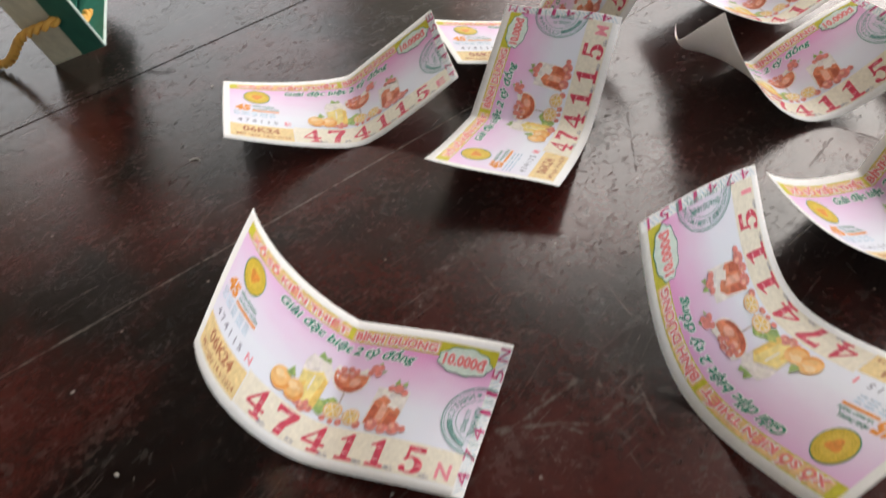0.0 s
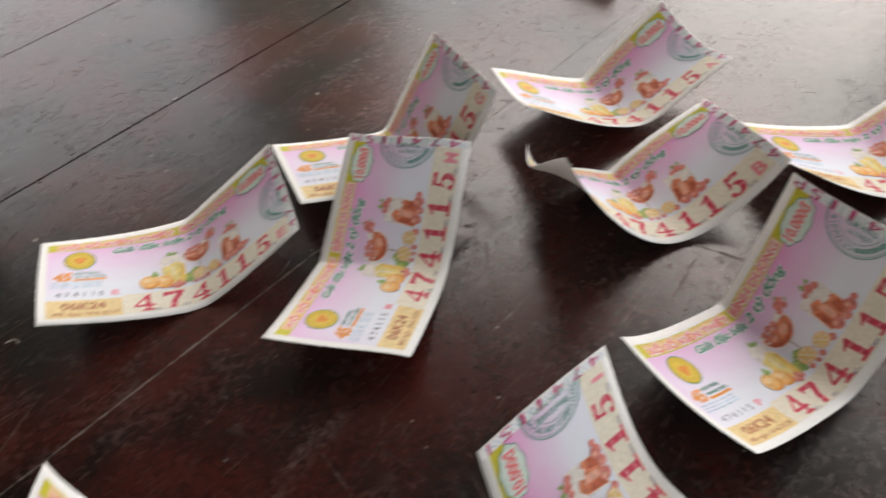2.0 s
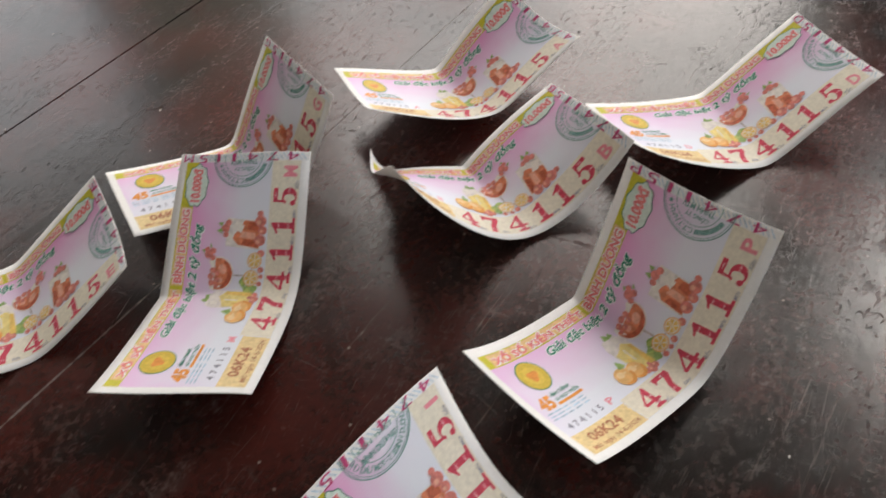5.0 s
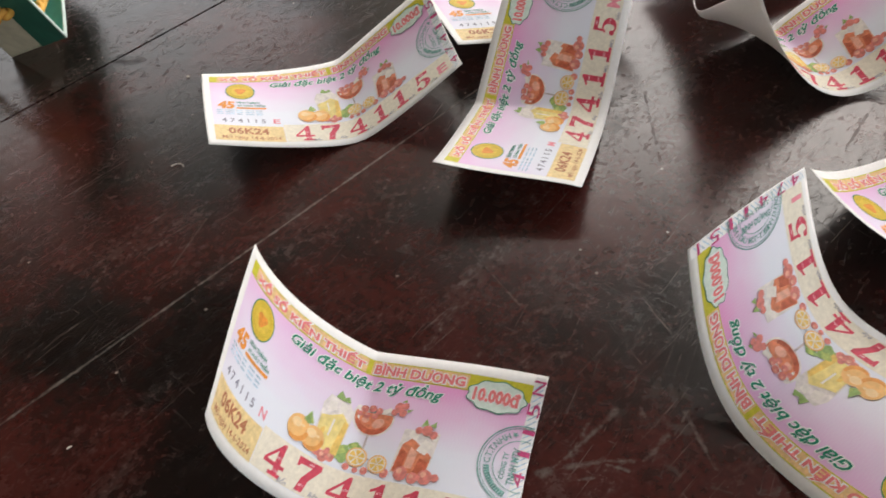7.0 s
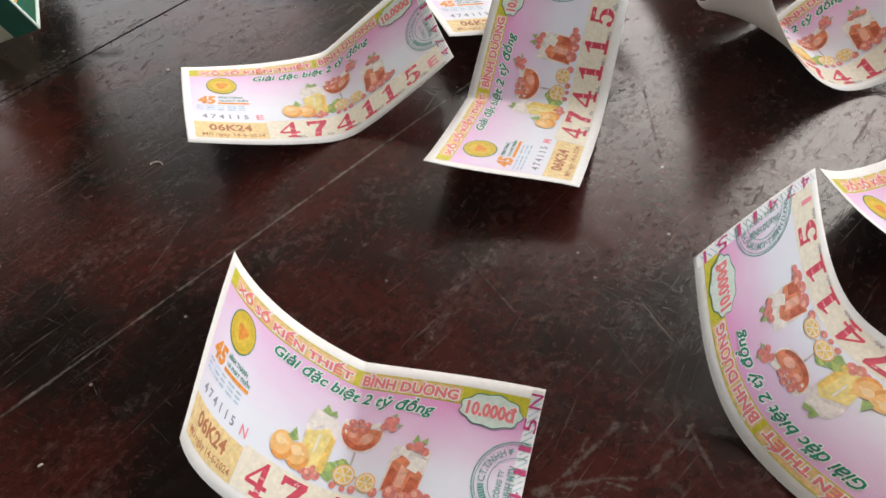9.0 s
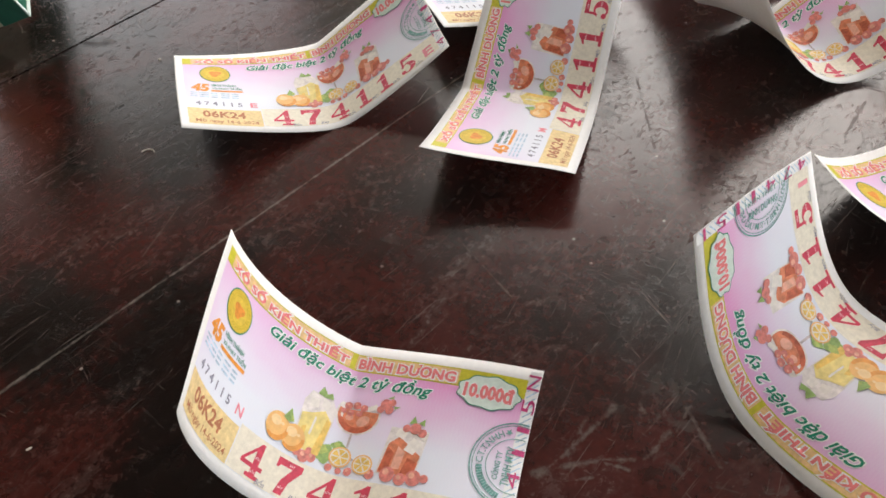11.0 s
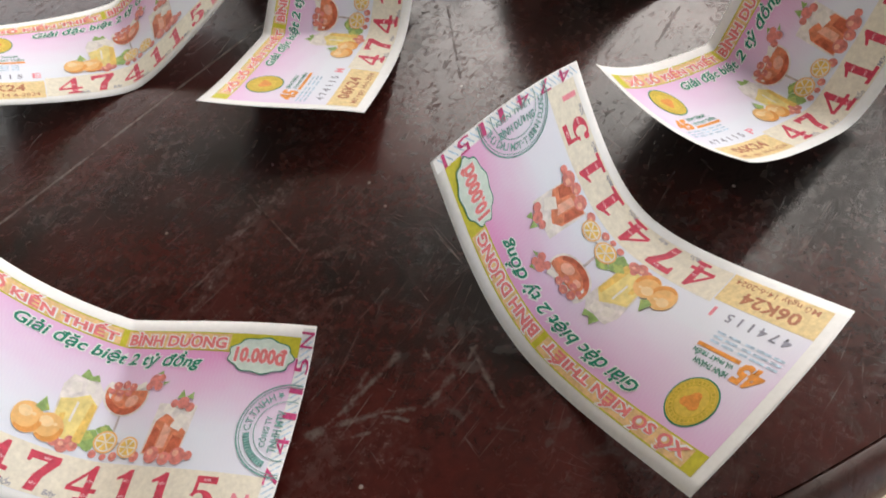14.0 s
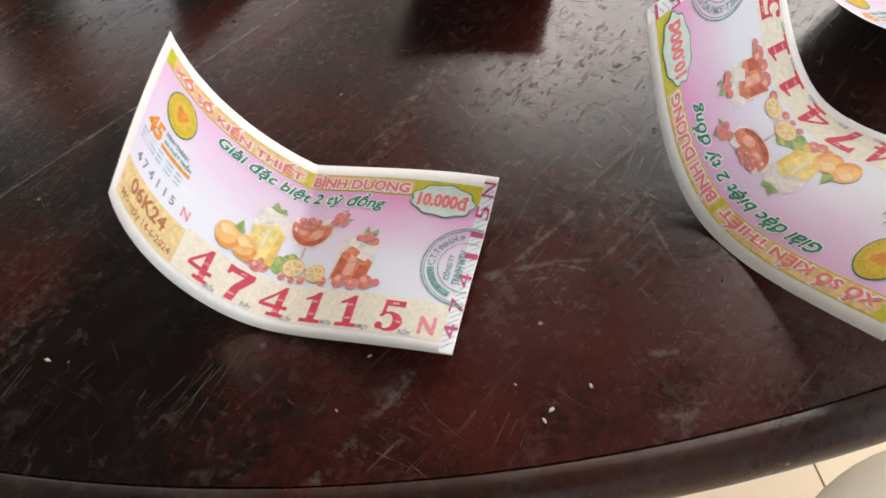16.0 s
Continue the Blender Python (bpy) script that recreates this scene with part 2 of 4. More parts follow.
WOOD = table_wood()
RIM_WOOD = table_wood("worn_dusty_rim_wood", 0.45)
PAPER = paper("white_ticket_paper", (0.89, 0.88, 0.86), 0.6, mottle=0.02)
GROUND = ground_print()
INK = {
    "olive": paper("olive_yellow_print", (0.66, 0.60, 0.05), mottle=0.08),
    "peach": paper("peach_print", (0.90, 0.62, 0.30), mottle=0.1),
    "cream": paper("cream_print", (0.86, 0.80, 0.66), mottle=0.06),
    "tan": paper("tan_print", (0.85, 0.66, 0.33), mottle=0.1),
    "salmon": paper("salmon_letter_print", (0.86, 0.25, 0.25), mottle=0.08),
    "blush": paper("blush_inlay_print", (0.90, 0.60, 0.62), mottle=0.05),
    "ochre": paper("ochre_print", (0.68, 0.50, 0.05), mottle=0.1),
    "wine": paper("wine_shade_print", (0.62, 0.15, 0.075), mottle=0.2, scale=420),
    "coral": paper("coral_light_print", (0.90, 0.47, 0.34), mottle=0.12, scale=420),
    "rust": paper("deep_orange_print", (0.86, 0.38, 0.09), mottle=0.1, scale=420),
    "apricot": paper("apricot_print", (0.94, 0.68, 0.36), mottle=0.06, scale=420),
    "honey": paper("honey_print", (0.90, 0.62, 0.16), mottle=0.12, scale=420),
    "lime": paper("lime_green_print", (0.52, 0.62, 0.18), mottle=0.15, scale=500),
    "smoke": paper("smoky_glass_print", (0.62, 0.54, 0.54), mottle=0.2, scale=420),
    "pale": paper("pale_ice_print", (0.88, 0.83, 0.76), mottle=0.06, scale=420),
    "crimson": paper("crimson_print", (0.68, 0.07, 0.12), mottle=0.12),
    "pink": paper("pink_letter_print", (0.86, 0.30, 0.36), mottle=0.06),
    "green": paper("dark_green_print", (0.02, 0.26, 0.16), mottle=0.1),
    "teal": paper("teal_stamp_print", (0.20, 0.42, 0.38), mottle=0.25, scale=900),
    "grey": paper("grey_print", (0.33, 0.33, 0.40), mottle=0.2),
    "brown": paper("brown_code_print", (0.50, 0.20, 0.10), mottle=0.12),
    "gold": paper("gold_medal_print", (0.80, 0.57, 0.08), mottle=0.08, scale=700),
    "orange": paper("orange_print", (0.86, 0.34, 0.06), mottle=0.12),
    "white": paper("white_print", (0.89, 0.89, 0.88), mottle=0.015),
    "mint": paper("mint_cloud_print", (0.74, 0.84, 0.76), mottle=0.06),
    "sky": paper("pale_blue_print", (0.55, 0.70, 0.84), mottle=0.2),
    "lemon": paper("lemon_juice_print", (0.90, 0.74, 0.28), mottle=0.1, scale=300),
    "juice": paper("red_juice_print", (0.80, 0.27, 0.14), mottle=0.16, scale=350),
    "berry": paper("berry_print", (0.76, 0.26, 0.22), mottle=0.16, scale=500),
    "citrus": paper("citrus_print", (0.91, 0.54, 0.20), mottle=0.08, scale=300),
    "leaf": paper("leaf_print", (0.33, 0.48, 0.16), mottle=0.15, scale=500),
    "glass": paper("pale_glass_print", (0.86, 0.80, 0.76), mottle=0.12, scale=300),
    "magenta": paper("magenta_strip_print", (0.60, 0.07, 0.22), mottle=0.15),
}


# ---------------------------------------------------------------- builders
def mesh_of(bm, name):
    me = bpy.data.meshes.new(name)
    bm.to_mesh(me)
    bm.free()
    return me


def part(name, bm, mat, parent, label="", smooth=False):
    me = bm if isinstance(bm, bpy.types.Mesh) else mesh_of(bm, name)
    me.materials.append(mat)
    if smooth:
        me.polygons.foreach_set("use_smooth", [True] * len(me.polygons))
    ob = new(name, me)
    ob.parent = parent
    if label:
        tagged(ob, label)
    return ob


def box(bm, x0, x1, y0, y1, z0, z1):
    vs = [bm.verts.new(p) for p in ((x0, y0, z0), (x1, y0, z0), (x1, y1, z0), (x0, y1, z0), (x0, y0, z1), (x1, y0, z1), (x1, y1, z1), (x0, y1, z1))]
    for f in ((3, 2, 1, 0), (4, 5, 6, 7), (0, 1, 5, 4), (1, 2, 6, 5), (2, 3, 7, 6), (3, 0, 4, 7)):
        bm.faces.new([vs[k] for k in f])


def solid(name, mat, *boxes, label="", category="", kind="structure"):
    bm = bmesh.new()
    for b in boxes:
        box(bm, *b)
    ob = new(name, mesh_of(bm, name))
    ob.data.materials.append(mat)
    return tagged(ob, label, category, kind=kind)


# ---------------------------------------------------------------- the room
def plaster(name, a, b):
    m = material(name, a, 0.8)
    g = Graph(m)
    w = g.place()
    g.link(g.ramp(g.noise(w, 3.0, 8, 0.65), (0.3, b), (0.65, a)), g.b.inputs["Base Color"])
    g.link(g.bump(g.noise(w, 60.0, 6), 0.2, 0.002), g.b.inputs["Normal"])
    return m


WALL = plaster("pale_plaster", (0.50, 0.48, 0.43), (0.40, 0.38, 0.34))
CEIL = plaster("dark_board_ceiling", (0.06, 0.05, 0.044), (0.035, 0.03, 0.027))
TILE = plaster("cream_floor_tile", (0.74, 0.62, 0.46), (0.66, 0.53, 0.38))
GROUT = plaster("grey_grout", (0.4, 0.36, 0.3), (0.32, 0.29, 0.25))
FLOOR = -0.75
solid("floor", GROUT, (-2.6, 1.35, -2.3, 2.8, FLOOR - 0.1, FLOOR - 0.004), label="pale cream tiled porch floor under the table", category="floor")
solid("ceiling", CEIL, (-2.6, 1.35, -2.3, 2.8, 2.5, 2.6), label="dim boarded porch ceiling", category="ceiling")
# walls on three sides (west and south unseen, added for bounce), the porch open to the east between posts
solid("wall_north", WALL, (-2.6, -1.9, 2.6, 2.8, FLOOR, 2.5), (-0.25, 0.33, 2.6, 2.8, FLOOR, 2.5), (-1.9, -0.25, 2.6, 2.8, 1.55, 2.5), (-1.9, -0.25, 2.6, 2.8, FLOOR, -0.05),
      label="pale plastered wall with a wide window opening", category="wall")
# added out of view as a pale reflector towards the tickets
solid("west_bounce_wall", WALL, (-2.6, -2.4, -2.1, 2.6, FLOOR, 2.5), label="plain pale wall out of view, added to bounce light", category="wall")
# unseen wall, added for bounce light; its gap only admits the fill lamp
solid("south_bounce_wall", WALL, (-2.6, -1.5, -2.3, -2.1, FLOOR, 2.5), (0.3, 1.35, -2.3, -2.1, FLOOR, 2.5), (-1.5, 0.3, -2.3, -2.1, FLOOR, -0.05),
      (-1.5, 0.3, -2.3, -2.1, 1.55, 2.5), label="unseen pale wall, added for bounce, with a gap for the fill lamp", category="wall")
POST = plaster("dark_stained_post", (0.10, 0.07, 0.05), (0.06, 0.045, 0.035))
solid("porch_post", POST, (1.2, 1.32, 0.96, 1.2, FLOOR, 2.5), label="dark stained square wooden porch post", category="post")
# unseen panel that keeps the eastern sky out of the table's reflection
solid("east_sky_screen", WALL, (1.2, 1.3, -2.1, 0.95, 1.35, 2.5), label="unseen pale panel, added to block sky light from the east", category="wall")
GROUNDM = plaster("grey_yard_concrete", (0.34, 0.33, 0.31), (0.26, 0.25, 0.23))
solid("ground", GROUNDM, (-60, 60, -60, 60, FLOOR - 0.3, FLOOR - 0.1), label="bare grey concrete yard round the house", category="ground")

# ---------------------------------------------------------------- the round table
CX, CY, R, RIM = 0.0564, 0.7373, 0.6505, 0.0126
TURN_PLANK = radians(34.6)
ca, sa = math.cos(TURN_PLANK), math.sin(TURN_PLANK)
table = new("round_table")
table.location = (CX, CY, FLOOR)
tagged(table, "old round dark red lacquered wooden table, scratched and dusty", "table")


def plank_mesh(d0, d1, r, gap0, gap1):
    """One board of the round top between two lines at the distances d0 < d1 from its middle."""
    lo, hi = max(d0 + gap0, -r + 1e-4), min(d1 - gap1, r - 1e-4)
    n = 48
    a0, a1 = math.asin(lo / r), math.asin(hi / r)
    right = [(r * math.cos(a), r * math.sin(a)) for a in np.linspace(a0, a1, n)]
    ring = right + [(-x, y) for x, y in reversed(right)]
    bm = bmesh.new()
    vs = [bm.verts.new((x * ca - y * sa, x * sa + y * ca, -FLOOR)) for x, y in ring]
    top = bm.faces.new(vs)
    ext = bmesh.ops.extrude_face_region(bm, geom=[top])
    for v in ext["geom"]:
        if isinstance(v, bmesh.types.BMVert):
            v.co.z -= 0.028
    bmesh.ops.recalc_face_normals(bm, faces=bm.faces)
    edges = [e for e in bm.edges if all(v.co.z > -FLOOR - 1e-6 for v in e.verts)]
    bmesh.ops.bevel(bm, geom=edges, offset=0.00012, segments=2, affect="EDGES")
    return bm


SEAMS = (-0.70, -0.2610, -0.2610 + 0.207, -0.2610 + 0.395, 0.70)
GAPS = (0, 0.00012, 0.0008, 0.0006, 0)
for s0, s1, g0, g1 in zip(SEAMS, SEAMS[1:], GAPS, GAPS[1:]):
    part("plank", plank_mesh(s0, s1, R - RIM, g0, g1), WOOD, table, "wide dark red lacquered board")


def lathe(profile, n=128):
    bm = bmesh.new()
    rings = [[bm.verts.new((r * math.cos(k * math.tau / n), r * math.sin(k * math.tau / n), z)) for k in range(n)] for r, z in profile]
    for a, b in zip(rings, rings[1:] + rings[:1]):
        for k in range(n):
            bm.faces.new((a[k], a[(k + 1) % n], b[(k + 1) % n], b[k]))
    bmesh.ops.recalc_face_normals(bm, faces=bm.faces)
    return bm


T = -FLOOR
ring = [(R - RIM + 0.0003, T - 0.028), (R - RIM + 0.0003, T - 0.0004), (R - RIM + 0.0010, T - 0.0001), (R - RIM + 0.003, T + 0.0001)]
ring += [(R - 0.009 + 0.009 * math.sin(a), T - 0.0110 + 0.0112 * math.cos(a)) for a in np.linspace(0, math.pi * 0.75, 12)]
ring += [(R - 0.012, T - 0.032)]
part("rim_moulding", lathe(ring, 256), RIM_WOOD, table, "rounded dark wooden edge moulding", smooth=True)
part("under_frame", lathe([(0.02, T - 0.0285), (R - 0.05, T - 0.0285), (R - 0.05, T - 0.07), (0.02, T - 0.07)], 64), WOOD, table)
part("pedestal", lathe([(0.01, 0.03), (0.06, 0.03), (0.05, 0.2), (0.075, 0.4), (0.06, 0.6), (0.1, T - 0.07), (0.01, T - 0.07)], 48), WOOD, table, smooth=True)
part("foot_disc", lathe([(0.01, 0.0), (0.3, 0.0), (0.3, 0.02), (0.06, 0.05), (0.01, 0.05)], 64), WOOD, table)

# ---------------------------------------------------------------- lottery tickets
TL, TH = 0.150, 0.0723
GX, GWT = np.polynomial.legendre.leggauss(24)
GX, GWT = (GX + 1) / 2, GWT / 2
GS, GW = GX**2, GWT * 2 * GX


def bent(turn, move, phi, p0, lw0, lw1, beta, c1, c2, curl, twist, curl2, saddle, corner, u, v):
    """The flat ticket point (u, v) on the bent sheet: one soft fold across it, both wings lightly curved."""
    du, dv = u - TL / 2, v - TH / 2
    p, q = du * math.cos(phi) + dv * math.sin(phi), -du * math.sin(phi) + dv * math.cos(phi)
    w = np.exp(lw0 + lw1 * q / TH)
    d = p - p0
    s = d[:, None] * GS
    tt = s / w[:, None]
    th = (beta + saddle[4] * q / TH)[:, None] / 2 * tt / np.sqrt(1 + tt**2) + np.where(s < 0, c1 * s - curl * s * s * 10, c2 * s + curl2 * s * s * 10)
    x, z = (np.cos(th) * GW).sum(-1) * d, (np.sin(th) * GW).sum(-1) * d
    z = z + twist * d * q + 10 * saddle[0] * q * q + 100 * saddle[1] * d * q * q + 100 * saddle[2] * d * d * q
    z = z + 1000 * saddle[3] * np.minimum(d, 0) ** 2 * q * q + 100 * saddle[5] * np.minimum(d, 0) ** 2 * q + 1000 * saddle[6] * np.maximum(d, 0) ** 2 * q * q
    if corner:  # the upper left corner rolls up
        reach = np.maximum(0, (dv - TH / 2) * 0.75 - (du + TL / 2) * 0.66 + corner[0])
        z = z + corner[1] * reach**2 - 0
        x = x + corner[2] * reach**2
    x = x + p0
    local = np.stack([x * math.cos(phi) - q * math.sin(phi), x * math.sin(phi) + q * math.cos(phi), z], -1)
    a = math.sqrt(sum(c * c for c in turn))
    m = np.array(Matrix.Rotation(a, 3, Vector(turn)))
    return local @ m.T + np.array(move)


def strips(bm, step=0.001, across=0.004):
    """Cuts a flat mesh along the sheet's own grid, so that it bends with it; gives points and faces."""
    for axis, size in ((0, step), (1, across)):
        lo, hi = min(v.co[axis] for v in bm.verts), max(v.co[axis] for v in bm.verts)
        k = math.floor(lo / size) + 1
        while k * size < hi - 1e-6:
            at, no = [0, 0, 0], [0, 0, 0]
            at[axis], no[axis] = k * size, 1
            near = [f for f in bm.faces if min(v.co[axis] for v in f.verts) < k * size < max(v.co[axis] for v in f.verts)]
            if near:
                parts_ = set(near) | {e for f in near for e in f.edges} | {v for f in near for v in f.verts}
                bmesh.ops.bisect_plane(bm, geom=list(parts_), dist=1e-7, plane_co=at, plane_no=no)
            k += 1
    bm.verts.index_update()
    pts = np.array([v.co[:] for v in bm.verts])
    faces = []
    for f in bm.faces:
        ids = [v.index for v in f.verts]
        faces.append(ids if f.normal.z >= 0 else ids[::-1])
    bm.free()
    return pts, faces


def flat_poly(*rings):
    bm = bmesh.new()
    for ring_ in rings:
        bm.faces.new([bm.verts.new((x / 1000, y / 1000, 0)) for x, y in ring_])
    return bm


def rect(u0, u1, v0, v1):
    return [(u0, v0), (u1, v0), (u1, v1), (u0, v1)]


def disc(u, v, r, ry=0, n=20, wob=0.0, lobes=0, turn=0.0):
    ry = ry or r
    out = []
    for k in range(n):
        a = k * math.tau / n
        f = 1 + wob * math.cos(lobes * a)
        x, y = r * f * math.cos(a), ry * f * math.sin(a)
        out.append((u + x * math.cos(turn) - y * math.sin(turn), v + x * math.sin(turn) + y * math.cos(turn)))
    return out


def flat_ring(u, v, r0, r1, umax=149.7, n=56):
    bm = bmesh.new()
    for k in range(n):
        a, b = k * math.tau / n, (k + 1) * math.tau / n
        quad = [(u + r * math.cos(t), v + r * math.sin(t)) for r, t in ((r0, a), (r1, a), (r1, b), (r0, b))]
        if max(q[0] for q in quad) < umax:
            bm.faces.new([bm.verts.new((x / 1000, y / 1000, 0)) for x, y in quad])
    return bm


def flat_text(body, u0, u1, v0, v1, slant=0.0, fat=0.0, turn=0.0, squeeze=True):
    """Letters laid flat, fitted into the box from (u0, v0) to (u1, v1), in millimetres."""
    c = bpy.data.curves.new("letters", "FONT")
    c.body, c.resolution_u, c.offset, c.shear = body, 2, fat, slant
    o = new("letters", c)
    bpy.context.view_layer.update()
    me = bpy.data.meshes.new_from_object(o.evaluated_get(bpy.context.evaluated_depsgraph_get()))
    bm = bmesh.new()
    bm.from_mesh(me)
    bpy.data.objects.remove(o)
    bpy.data.curves.remove(c)
    bpy.data.meshes.remove(me)
    if turn:
        bmesh.ops.rotate(bm, verts=bm.verts, cent=(0, 0, 0), matrix=Matrix.Rotation(turn, 3, "Z"))
    lo = [min(v.co[k] for v in bm.verts) for k in (0, 1)]
    hi = [max(v.co[k] for v in bm.verts) for k in (0, 1)]
    for v in bm.verts:
        v.co.x = (u0 + (v.co.x - lo[0]) / (hi[0] - lo[0]) * (u1 - u0)) / 1000
        v.co.y = (v0 + (v.co.y - lo[1]) / (hi[1] - lo[1]) * (v1 - v0)) / 1000
        v.co.z = 0
    return bm


def merged(*bms):
    out = bmesh.new()
    for b in bms:
        me = mesh_of(b, "piece")
        out.from_mesh(me)
        bpy.data.meshes.remove(me)
    return out


def arc_words(u, v, r, count, a0, a1, tall):
    """Small unreadable characters along a ring, as bars."""
    rings = []
    for k in range(count):
        a = a0 + (a1 - a0) * k / (count - 1)
        c, s = math.cos(a), math.sin(a)
        pts = [(u + c * rr - s * tt, v + s * rr + c * tt) for rr, tt in ((r, -0.42), (r + tall, -0.42), (r + tall, 0.42), (r, 0.42))]
        if max(p[0] for p in pts) < 149.6:
            rings.append(pts)
    return flat_poly(*rings)


# strokes of the slab-footed numerals, in a box 10 mm wide and 12.4 mm high, and where the tiny pale words sit on them
STROKES = {
    "1": [rect(1.0, 9.0, 0, 1.5), [(3.4, 1.5), (6.6, 1.5), (6.6, 12.4), (5.2, 12.4), (3.4, 11.0)], [(3.4, 11.0), (0.9, 9.7), (0.9, 8.7), (3.4, 9.5)]],
    "4": [rect(3.8, 10.0, 0, 1.4), rect(5.6, 8.3, 1.4, 3.3), rect(0, 10.4, 3.3, 4.8), [(5.6, 4.8), (8.3, 4.8), (8.3, 12.6), (6.9, 12.6), (5.6, 10.9)], [(0, 4.8), (1.5, 4.8), (5.6, 9.4), (5.6, 10.9)]],
    "7": [[(0.2, 12.4), (0.2, 8.8), (1.2, 8.8), (1.9, 10.0), (1.9, 12.4)], rect(1.9, 10.8, 10.0, 12.4), [(7.0, 10.0), (10.6, 10.0), (7.2, 5.0), (6.2, 0.0), (2.8, 0.0), (3.9, 5.0)]],
    "5": [rect(2.2, 9.6, 10.0, 12.3), [(2.0, 6.3), (3.3, 6.6), (3.5, 10.0), (2.2, 10.0)], disc(1.9, 2.0, 1.4, n=12)],
}
for k_ in range(16):
    a_, b_ = math.radians(150 - 19.0 * k_), math.radians(150 - 19.0 * (k_ + 1))
    STROKES["5"].append([(5.2 + 4.7 * math.cos(a_), 3.9 + 3.9 * math.sin(a_)), (4.4 + 2.1 * math.cos(a_), 3.9 + 2.9 * math.sin(a_)),
                         (4.4 + 2.1 * math.cos(b_), 3.9 + 2.9 * math.sin(b_)), (5.2 + 4.7 * math.cos(b_), 3.9 + 3.9 * math.sin(b_))])
INLAY = {"1": ((5.0, 8.6), (5.0, 3.4)), "4": ((6.95, 7.2), (6.9, 2.4)), "7": ((6.4, 11.2), (5.0, 2.6)), "5": ((6.0, 11.2), (8.2, 4.2))}


def number(ch, u, v):
    """A stout slab-footed numeral whose foot stands at v."""
    return flat_poly(*[[(u - 5 + x, v + y) for x, y in ring_] for ring_ in STROKES[ch]])


def arc_text(body, u, v, r, tall, a0, a1, inward=False, umax=149.6):
    """Letters set along a ring from the angle a0 to a1, their heads outward or towards the middle."""
    out = []
    for k, ch in enumerate(body):
        if ch == " ":
            continue
        a = math.radians(a0 + (a1 - a0) * k / (len(body) - 1))
        wide = 0.35 if ch in ".-I" else 1.0
        low = ch in ".-"
        b = flat_text(ch, -0.4 * tall * wide, 0.4 * tall * wide, (0.0 if ch == "." else 0.4 * tall) if low else 0.0, (0.2 if ch == "." else 0.6) * tall if low else tall, 0, 0.01)
        turn = a + math.pi / 2 if inward else a - math.pi / 2
        base = r + tall if inward else r
        for vert in b.verts:
            x, y = vert.co.x, vert.co.y
            vert.co.x = (u + base * math.cos(a)) / 1000 + x * math.cos(turn) - y * math.sin(turn)
            vert.co.y = (v + base * math.sin(a)) / 1000 + x * math.sin(turn) + y * math.cos(turn)
        if max(vert.co.x for vert in b.verts) * 1000 < umax:
            out.append(b)
        else:
            b.free()
    return merged(*out)


# round stamp, cut through by the ticket's end
SU, SV = 147.5, 36.0


def stamp_art(turned):
    """Flat pieces of the stamp's left half; where the ticket lay the other way it shows the other half's words."""
    rings = merged(flat_ring(SU, SV, 16.0, 16.5, n=96), flat_ring(SU, SV, 15.2, 15.45, n=96), flat_ring(SU, SV, 10.3, 10.6, n=72))
    if turned:
        words = merged(arc_text("THỦ DẦU MỘT-T.BÌNH DƯƠNG", SU, SV, 11.7, 2.5, 102, 258, True), flat_text("BÌNH DƯƠNG", 140.0, 143.4, 28.0, 45.0, 0, 0.03, -math.pi / 2),
                       flat_text("KIẾN THIẾT", 144.8, 147.6, 28.0, 45.0, 0, 0.02, -math.pi / 2))
    else:
        words = merged(arc_text("C.T.T.N.H.H", SU, SV, 11.7, 2.5, 182, 124), arc_words(SU, SV, 11.8, 14, math.radians(192), math.radians(250), 2.2),
                       flat_poly(disc(SU + 13.0 * math.cos(1.93), SV + 13.0 * math.sin(1.93), 1.0, n=10, wob=0.4, lobes=5)),
                       flat_text("CÔNG TY", 139.6, 142.2, 29.5, 40.5, 0, 0.02, math.pi / 2), flat_text("TNHH MTV", 143.4, 146.2, 28.0, 43.0, 0, 0.02, math.pi / 2))
    return [("stamp", 6, "teal", strips(rings), "round teal ink stamp cut by the edge"), ("stamp_lettering", 6, "teal", strips(words), "small teal stamp lettering")]


# the flat artwork, shared by all tickets: name, layer, ink, flat mesh
ART = []


def art(name, layer, ink, bm, label=""):
    ART.append((name, layer, ink, strips(bm), label))


art("number_band", 2, "cream", flat_poly(rect(41.2, 145.2, 4.6, 19.6)), "cream band under the numerals")
art("title_banner", 2, "olive", flat_poly(rect(4.2, 145.2, 61.4, 68.2)), "olive yellow title banner")
art("title_panel", 3, "peach", flat_poly(rect(8.6, 74.4, 61.9, 67.7)), "peach panel behind the words")
art("title_panel", 3, "peach", flat_poly(rect(76.6, 119.6, 61.9, 67.7)), "peach panel behind the words")
for words, u0, u1 in (("XỔ SỐ KIẾN THIẾT", 9.8, 73.4), ("BÌNH DƯƠNG", 78.0, 118.4)):
    art("title_lettering", 4, "white", flat_text(words, u0 - 0.5, u1 + 0.5, 61.9, 68.0, 0, 0.11))
    art("title_lettering", 5, "salmon", flat_text(words, u0, u1, 62.4, 67.6, 0, 0.04), "salmon pink title lettering")
art("prize_lettering", 3, "white", flat_text("Giải đặc biệt 2 tỷ đồng", 38.1, 111.4, 53.4, 61.2, 0.3, 0.085))
art("prize_lettering", 4, "green", flat_text("Giải đặc biệt 2 tỷ đồng", 38.5, 111.0, 53.8, 60.8, 0.3, 0.022), "dark green slanted prize lettering")
art("price_cloud", 6, "green", flat_poly(disc(132.0, 60.8, 12.0, 6.3, 64, 0.05, 9)))
